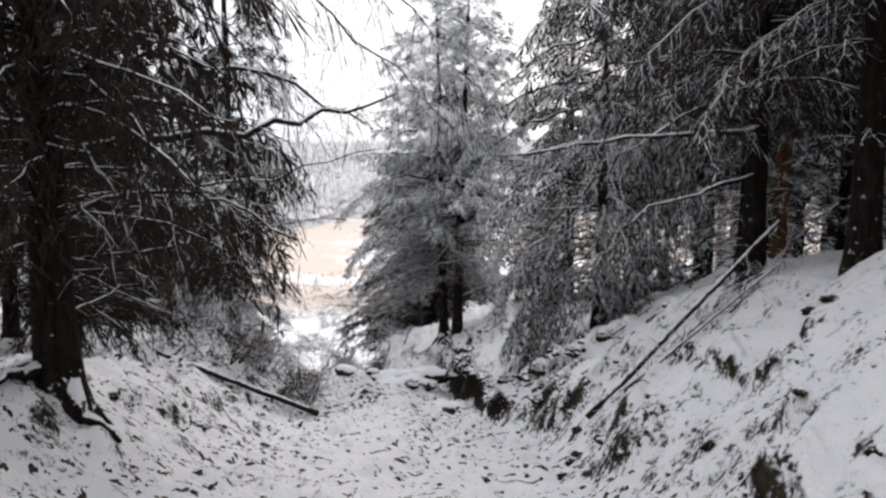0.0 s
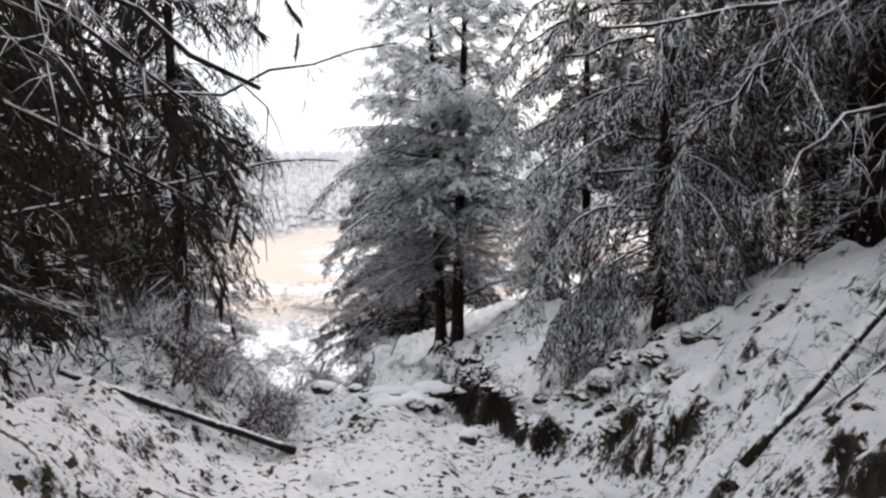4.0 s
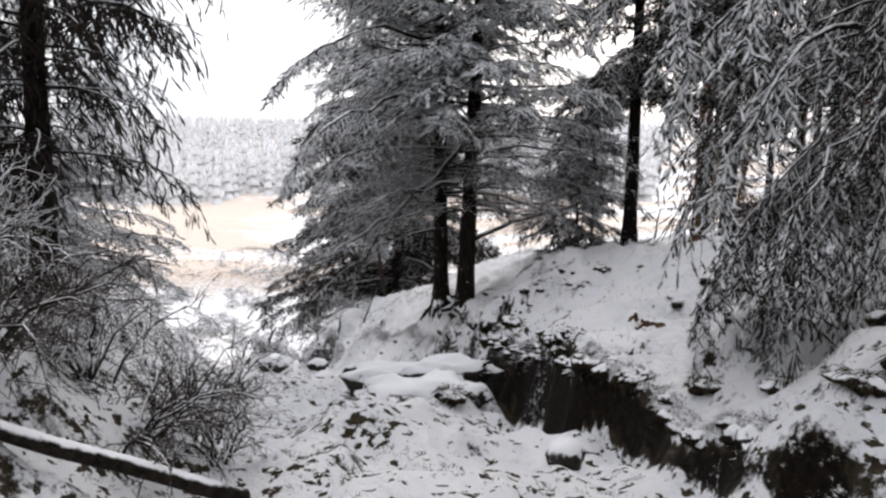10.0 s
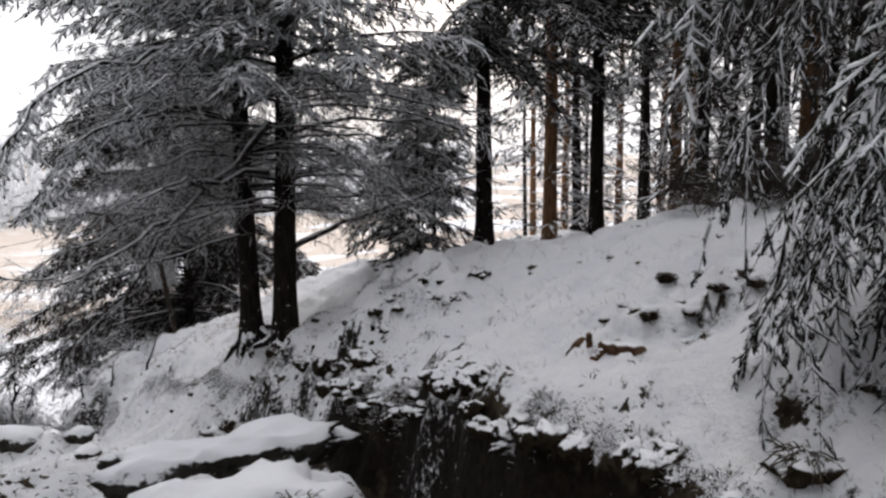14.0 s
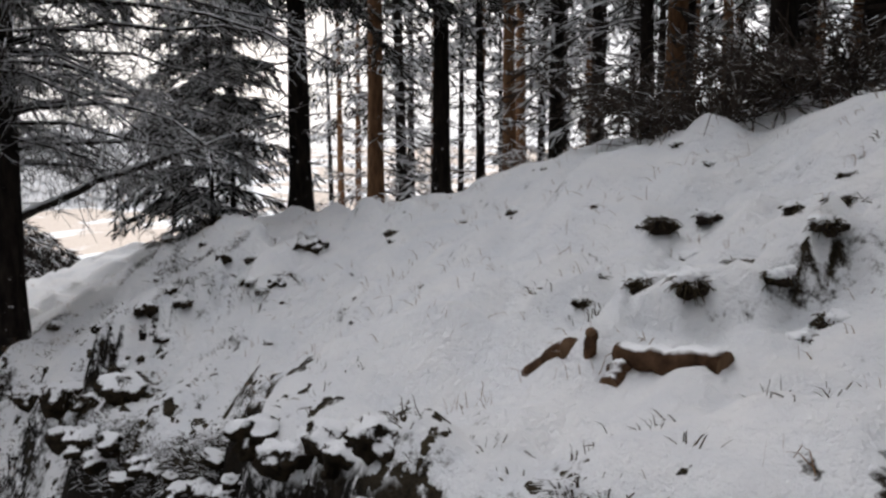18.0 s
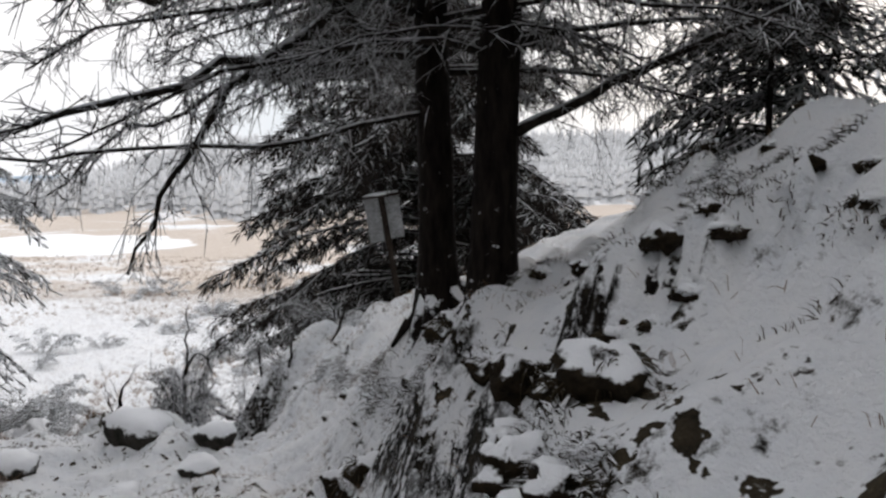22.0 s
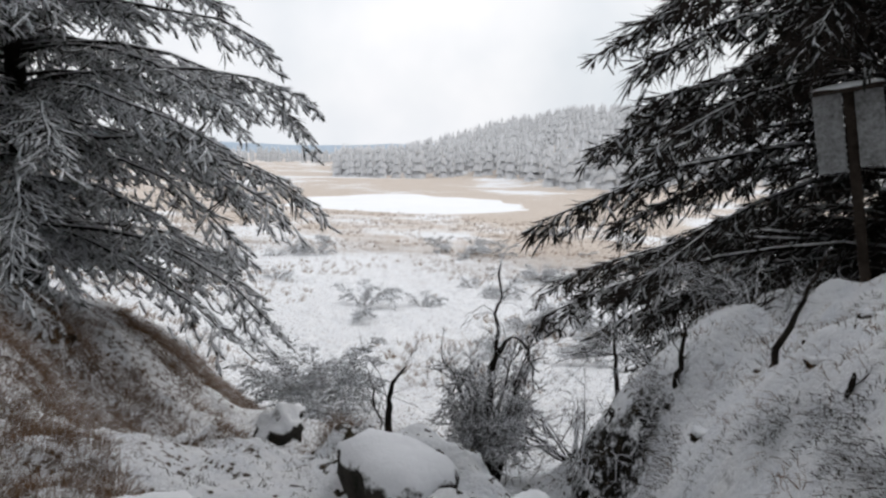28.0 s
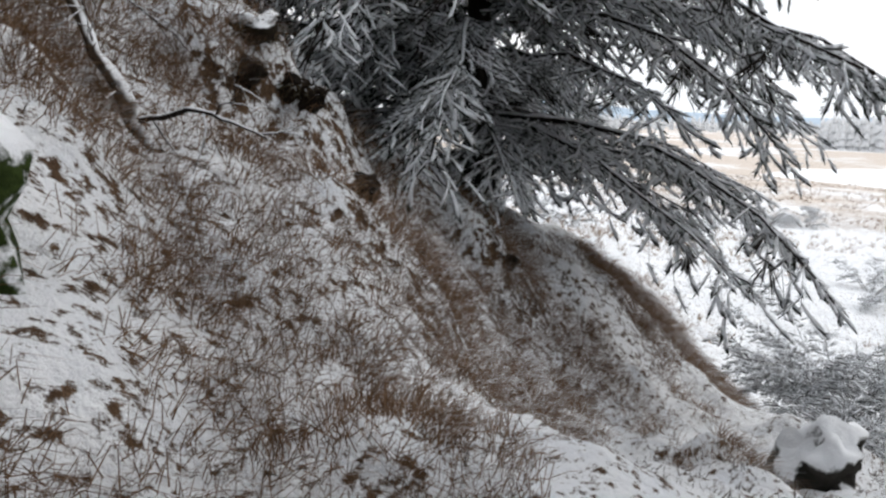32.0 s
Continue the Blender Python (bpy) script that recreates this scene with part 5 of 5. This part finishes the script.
bough(crook, [(0, 0, 0), (-0.08, 0.02, 0.35), (-0.06, 0.02, 0.6), (0.03, 0.0, 0.85), (0.13, 0.0, 1.0)], 0.045, lrng, per_m=8, twig=0.4, sub=3, hang=-0.2, name="stem", mat=M_BARK)
bough(crook, [(-0.05, 0, 0.1), (-0.2, 0.05, 0.5), (-0.33, 0.05, 0.95)], 0.014, lrng, per_m=9, twig=0.3, sub=3, hang=-0.2, name="side_stem")
dead_fir = bush("dead_conifer", -4.3, 33.75, 0.4, 1.25, 52, "dead little conifer, a column of drooping snow-caked twigs", 330, False, 0.36, 1.0, 0.0065, 0.011)
tagged(dead_fir, category="tree")
bough(dead_fir, [(0, 0, 0), (0.0, 0, 1.2), (0.05, 0, 1.7), (0.1, 0, 2.35)], 0.035, lrng, per_m=12, twig=0.45, sub=4, hang=0.5, name="leader")
bough(dead_fir, [(0.02, 0, 1.2), (0.2, 0, 1.62), (0.4, 0, 1.5), (0.46, 0, 1.2)], 0.03, lrng, per_m=9, twig=0.3, sub=3, hang=0.6, name="bent_branch")

# ---- the small sign ----
sign = thing("small_sign", (-0.95, 35.27, -6.12), "weathered white two-board sign on a leaning snow-capped post", "sign")


def slab(c, sx, sy, sz, bev=0.006):
    bm = bmesh.new()
    bmesh.ops.create_cube(bm, size=1, matrix=Matrix.Translation(c) @ Matrix.Diagonal((sx, sy, sz, 1)))
    bmesh.ops.bevel(bm, geom=bm.edges[:], offset=bev, segments=1, affect="EDGES")
    bmesh.ops.triangulate(bm, faces=bm.faces[:])
    bm.verts.index_update()
    v, t = [tuple(a.co) for a in bm.verts], [tuple(q.index for q in f.verts) for f in bm.faces]
    bm.free()
    return v, t


part("post", *slab((0, 0.055, 0.6), 0.1, 0.07, 2.2), M_POST, sign)
part("board", *slab((-0.19, 0, 1.3), 0.26, 0.03, 0.78), M_BOARD, sign, "pale board flecked with snow")
part("board", *slab((0.18, 0, 1.31), 0.25, 0.03, 0.74), M_BOARD, sign, "pale board flecked with snow")
part("top_rail", *slab((0.0, 0.0, 1.71), 0.62, 0.08, 0.05), M_POST, sign)
part("snow_cap", *lump_mesh(lrng, 0.32, 0.05, 0.035, 0.2, 2.4, 2), M_SNOW, sign).location = (0, 0, 1.745)
sign.rotation_euler = (0, radians(-9), radians(-4))

# ---- moor edge: scattered small conifers and bushes ----
moor_bush = bush("moor_bush", -6.5, 47.0, 0.9, 0.6, 9, "snow-covered heather bush on the moor", 340)
tagged(moor_bush, group="moor bushes")
moor_fir = conifer("moor_sapling", -1.5, 56.0, 2.6, 0.04, "small snow-covered conifer on the open moor", 341, base=0.1, spread=0.75, step=0.2, per_whorl=6, foliage_kw=dict(per_m=8, hang=0.3, blen=0.25, sprig=0.2, thick=0.04, pitch=0.12, template=SPRIG_FAR), needle=M_NEEDLE_WHITE, group="moor saplings", most=0, full=9)
field = random.Random(9)
for i in range(60):
    x, y = field.uniform(-32, 8), field.uniform(46, 78)
    copy_thing(moor_bush, Matrix.Translation((x, y, on(x, y) - 0.03)) @ pose(0, 0, 0, 0, 0, field.uniform(0, 360)) @ Matrix.Scale(field.uniform(0.6, 1.3), 4))
for i in range(7):
    x, y = field.uniform(-26, 16), field.uniform(52, 90)
    copy_thing(moor_fir, Matrix.Translation((x, y, on(x, y) - 0.03)) @ pose(0, 0, 0, 0, 0, field.uniform(0, 360)) @ Matrix.Scale(field.uniform(0.4, 0.7), 4))


# ---- turf clods along the undercut stream bank ----
crng = np.random.default_rng(91)
CLODS = [mesh_of("turf_clod", *lump_mesh(crng, 0.15, 0.12, 0.1, 0.95, 2.0, 3), M_CLOD) for _ in range(6)]
for i in range(64):
    y = 15.6 + 9.8 * i / 64 + crng.uniform(-0.08, 0.08)
    xs = np.linspace(-0.6, 3.0, 160)
    zsec = land(xs, np.full(160, y), False)
    j = int(np.argmax(np.gradient(zsec)))
    x = xs[min(j + 4, 159)] + crng.uniform(-0.02, 0.12)
    ob = new("turf_clod", CLODS[i % 6])
    sc = crng.uniform(0.3, 0.85)
    ob.matrix_world = pose(x, y, on(x + 0.06, y) - 0.05, crng.uniform(-15, 15), crng.uniform(-15, 15), crng.uniform(0, 360)) @ Matrix.Diagonal((sc, sc, sc, 1))
    tagged(ob, "ragged snow-topped turf clod on the black peat edge", "turf clod", "peat edge clods")


# ---- heather and turf clumps that show dark under their snow ----
hrng = np.random.default_rng(117)


def heather(x, y, size, label, name="heather_clump", z=None):
    """Dark drooping sprays with a ragged cap of snow."""
    e = thing(name, (x, y, (on(x, y) if z is None else z) - 0.02), label, "heather", "heather clumps")
    n = int(110 + 500 * size)
    az = hrng.uniform(0, 6.283, n)
    root = np.stack([np.cos(az), np.sin(az), np.zeros(n)], 1) * (size * 0.55 * hrng.random((n, 1)))
    root[:, 2] = size * hrng.uniform(0.0, 0.35, n)
    out = np.stack([np.cos(az), np.sin(az), hrng.uniform(-0.3, 0.8, n)], 1) + hrng.normal(0, 0.5, (n, 3))
    out /= np.linalg.norm(out, axis=1, keepdims=True)
    ln = size * hrng.uniform(0.15, 0.55, (n, 1))
    q = np.linspace(0, 1, 4)[None, :, None]
    p = root[:, None] + out[:, None] * ln[:, None] * q
    p[:, :, 2] -= 0.55 * ln * q[:, :, 0] ** 2
    part("spray", *tubes(p, np.broadcast_to(np.array([0.0022, 0.003, 0.0028, 0.001]) * (0.8 + size * 2), (n, 4)), 3), M_TUFT, e)
    part("root_clod", *lump_mesh(hrng, size * 0.66, size * 0.6, size * (0.5 if name in ("turf_overhang", "peat_lump") else 0.3), 1.0, 2.0, 3), M_CLOD if size > 0.16 else M_PEAT, e)
    for k in range(2 if size < 0.12 else 0):
        a = hrng.uniform(0, 6.283)
        cap = part("snow_cap", *lump_mesh(hrng, size * (0.6 if name == "turf_overhang" else 1) * hrng.uniform(0.35, 0.6), size * hrng.uniform(0.3, 0.5), size * hrng.uniform(0.2, 0.32), 0.9, 2.0, 3), M_SNOW, e)
        cap.location = (math.cos(a) * size * 0.3 + 0.12 * size, math.sin(a) * size * 0.3, size * hrng.uniform(0.26, 0.4))
    return e


HEATHER = [(2.1, 21.2), (2.3, 21.1), (2.3, 20.8), (2.7, 20.8), (2.5, 20.4), (2.9, 20.4), (2.9, 20.2), (2.8, 20.0), (2.8, 21.1), (3.2, 21.1), (3.1, 24.2), (3.4, 23.6), (3.6, 23.2), (2.4, 24.6), (2.2, 25.9), (1.9, 25.6), (1.5, 25.7), (1.0, 25.7), (1.7, 26.0), (2.0, 24.5), (2.3, 19.9), (2.3, 26.1), (1.9, 25.9), (1.6, 25.9), (1.9, 24.6), (1.1, 28.0), (0.7, 26.9), (1.9, 18.6), (2.1, 19.9), (2.2, 16.1), (3.6, 15.6), (3.2, 10.5), (3.1, 9.1), (2.4, 8.8), (1.9, 15.6), (-1.7, 21.4), (-3.0, 12.7), (-4.2, 9.7)]
for x, y in HEATHER:
    heather(x, y, hrng.uniform(0.05, 0.09) if x < 2.3 and y > 17 else hrng.uniform(0.07, 0.14), "dark heather clump drooping from under a cap of snow")
for x, y, sz in ((-7.75, 30.3, 0.16), (-7.9, 30.1, 0.2), (-7.6, 30.55, 0.15), (-8.1, 29.9, 0.18), (-8.4, 32.1, 0.14), (-7.7, 30.0, 0.14)):
    heather(x, y, sz, "ragged dark turf overhang with snow on its ledges", "turf_overhang")

# turf clumps; those on the right bank also darken it in place of shade
for x, y in ((2.0, 16.0), (2.7, 15.8), (2.3, 14.4), (2.1, 15.6), (1.7, 16.2), (1.85, 14.5), (3.3, 15.9), (3.0, 16.3), (1.5, 18.2), (2.8, 14.9), (2.6, 17.1), (1.7, 17.2), (-1.35, 20.05), (-1.9, 20.3), (-0.8, 20.05), (-1.95, 22.55), (0.1, 22.7), (-1.3, 22.55), (-0.4, 22.6)):
    heather(x, y, hrng.uniform(0.2, 0.34), "black shaded turf clump with ragged snow on top", "turf_clump")
for x, y, sz in ((-0.62, 27.4, 0.3), (-0.45, 27.05, 0.26), (0.2, 26.6, 0.24), (0.62, 25.35, 0.26), (0.8, 24.2, 0.24), (0.75, 25.0, 0.2), (-0.05, 27.0, 0.18), (0.45, 25.9, 0.22)):
    heather(x, y, sz, "black overhanging peat lump with snow-caked grass", "peat_lump")
for x, y in ((-1.35, 32.3), (-1.7, 32.5), (-0.5, 27.8), (-1.05, 32.3), (-2.3, 33.1), (-0.3, 31.5), (-0.65, 31.2), (-0.65, 27.9), (-1.35, 31.3), (-1.6, 30.6), (-1.2, 29.6), (-2.0, 31.8), (-0.9, 29.0)):
    heather(x, y, hrng.uniform(0.05, 0.11), "dark heather clump drooping from under a cap of snow")
for k in range(44):
    x, y = hrng.uniform(1.5, 4.6), hrng.uniform(3.5, 16.5)
    heather(x, y, hrng.uniform(0.06, 0.15), "dark heather clump on the shaded bank", "heather_clump")
for k in range(64):
    x, y = hrng.uniform(1.2, 5.2), hrng.uniform(16.5, 28.5)
    heather(x, y, hrng.uniform(0.03, 0.075), "small dark heather tuft poking out of the snow", "heather_tuft")
for x, y in ((0.82, 25.0), (0.95, 24.9), (1.1, 24.8), (1.25, 24.75), (1.4, 24.72), (1.6, 25.25), (1.75, 25.1), (1.95, 24.98), (2.1, 24.95), (0.8, 26.9), (1.0, 26.85), (2.1, 20.38), (2.3, 20.12), (2.45, 20.02), (2.6, 19.78), (2.75, 19.62), (2.72, 19.3), (2.05, 20.95)):
    heather(x, y, hrng.uniform(0.07, 0.12), "dark heather clump drooping from under a ledge of snow")


# ---- grass ----
def blades(name, label, mat, pts, seed, per, length, width, lean, fall):
    """Tufts of grass blades at given places; fall: how far they hang down the slope."""
    rng = np.random.default_rng(seed)
    n = len(pts) * per
    root = np.repeat(pts, per, 0) + rng.normal(0, 0.03, (n, 3)) * np.array([1, 1, 0])
    e = 0.05
    gxs = (land(root[:, 0] + e, root[:, 1]) - land(root[:, 0] - e, root[:, 1])) / (2 * e)
    gys = (land(root[:, 0], root[:, 1] + e) - land(root[:, 0], root[:, 1] - e)) / (2 * e)
    root[:, 2] = land(root[:, 0], root[:, 1]) - 0.01
    down = np.stack([-gxs, -gys, np.zeros(n)], 1)
    down /= np.maximum(np.linalg.norm(down, axis=1, keepdims=True), 1.0)
    L = length * rng.uniform(0.5, 1.3, (n, 1))
    d = np.array([0, 0, 1.0]) + rng.normal(0, lean, (n, 3)) + down * fall * 0.6
    d /= np.linalg.norm(d, axis=1, keepdims=True)
    mid = root + d * L * 0.55
    tip = mid + (d * 0.45 + down * fall * 0.8 + np.array([0, 0, -0.25 * fall])) * L * 0.6
    sd = np.cross(d, rng.normal(0, 1, (n, 3)))
    sd /= np.linalg.norm(sd, axis=1, keepdims=True) + 1e-9
    w = width * rng.uniform(0.6, 1.3, (n, 1))
    v = np.stack([root - sd * w, root + sd * w, mid - sd * w * 0.7, mid + sd * w * 0.7, tip], 1).reshape(-1, 3)
    t = np.array([(0, 1, 3), (0, 3, 2), (2, 3, 4)])[None] + (np.arange(n) * 5)[:, None, None]
    return tagged(new(name, mesh_of(name, v, t.reshape(-1, 3), mat)), label, "grass", kind="stuff")


# snow-caked grass hanging over the peat edge
ey = np.repeat(np.concatenate([np.linspace(16.6, 20.0, 130), np.linspace(22.3, 33.0, 390)]), 3) + RNG.normal(0, 0.03, 1560)
exs = np.linspace(-4.5, 3.0, 300)
ez = land(np.broadcast_to(exs, (1560, 300)), np.broadcast_to(ey[:, None], (1560, 300)), False)
ek = np.argmax(np.gradient(ez, axis=1), axis=1)
ex = exs[ek] + RNG.uniform(0.12, 0.32, 1560)
blades("edge_grass", "snow-caked grass hanging over the black peat edge", M_FRINGE, np.stack([ex, ey, ex * 0], 1), 23, 14, 0.06, 0.0035, 0.8, 1.2)
grng = np.random.default_rng(17)
px = grng.uniform(-7, 5.5, 16000)
py = grng.uniform(3, 36, 16000)
keep = wob(px, py, 1.1, 61) + 0.6 * wob(px, py, 0.4, 62) > np.where(px > 1.0, 0.36, 0.1)
blades("winter_grass", "dark grass tufts standing out of the snow", M_TUFT, np.stack([px[keep], py[keep], px[keep] * 0], 1), 18, 8, 0.07, 0.0028, 0.75, 0.6)
px = grng.uniform(-10.8, -4.6, 26000)
py = grng.uniform(27.5, 37.0, 26000)
hz = land(px, py, False)
sl = np.abs(land(px + 0.2, py, False) - land(px - 0.2, py, False)) / 0.4
keep = (sl > 0.16) & (wob(px, py, 0.9, 63) + 0.9 * wob(px, py, 0.35, 64) > grng.uniform(-0.35, 0.3, 26000))
blades("dead_grass", "long brown dead grass hanging down the bank", M_STRAW, np.stack([px[keep], py[keep], px[keep] * 0], 1), 19, 10, 0.17, 0.0018, 0.55, 1.0)

px, py = grng.uniform(0.9, 6.0, 900), grng.uniform(16, 30, 900)
blades("grass_stems", "thin pale grass stems poking through the snow", M_STRAW, np.stack([px, py, px * 0], 1), 29, 3, 0.11, 0.0016, 0.6, 0.8)
px, py = grng.uniform(-3.5, 0.5, 700), grng.uniform(25.5, 35, 700)
blades("grass_stems", "thin pale grass stems poking through the snow", M_STRAW, np.stack([px, py, px * 0], 1), 30, 5, 0.1, 0.0016, 0.6, 0.8)
px, py = grng.uniform(-2.2, 1.4, 520), grng.uniform(25.6, 33.5, 520)
keep = wob(px, py, 0.8, 71) + 0.5 * wob(px, py, 0.3, 72) > 0.08
blades("bank_grass", "short dead grass mottling the snowy bank", M_STRAW, np.stack([px[keep], py[keep], px[keep] * 0], 1), 33, 14, 0.1, 0.0018, 0.7, 1.0)
px, py = grng.uniform(-55, 14, 15000), 38 + 62 * grng.random(15000) ** 1.6
keep = (px < -5.5 - 0.12 * (py - 38)) & (np.hypot((px - POND[0]) / POND[3], (py - POND[1]) / POND[4]) > 1.2)
keep |= py > 56
keep &= wob(px, py, 5.0, 81) + 0.7 * wob(px, py, 1.4, 82) > 0.12 - 0.3 * smooth01((py - 48) / 25)
blades("moor_grass", "pale tussocks of dead grass dusted with snow across the moor", M_MOOR, np.stack([px[keep], py[keep], px[keep] * 0], 1), 34, 9, 0.3, 0.008, 0.5, 0.5)
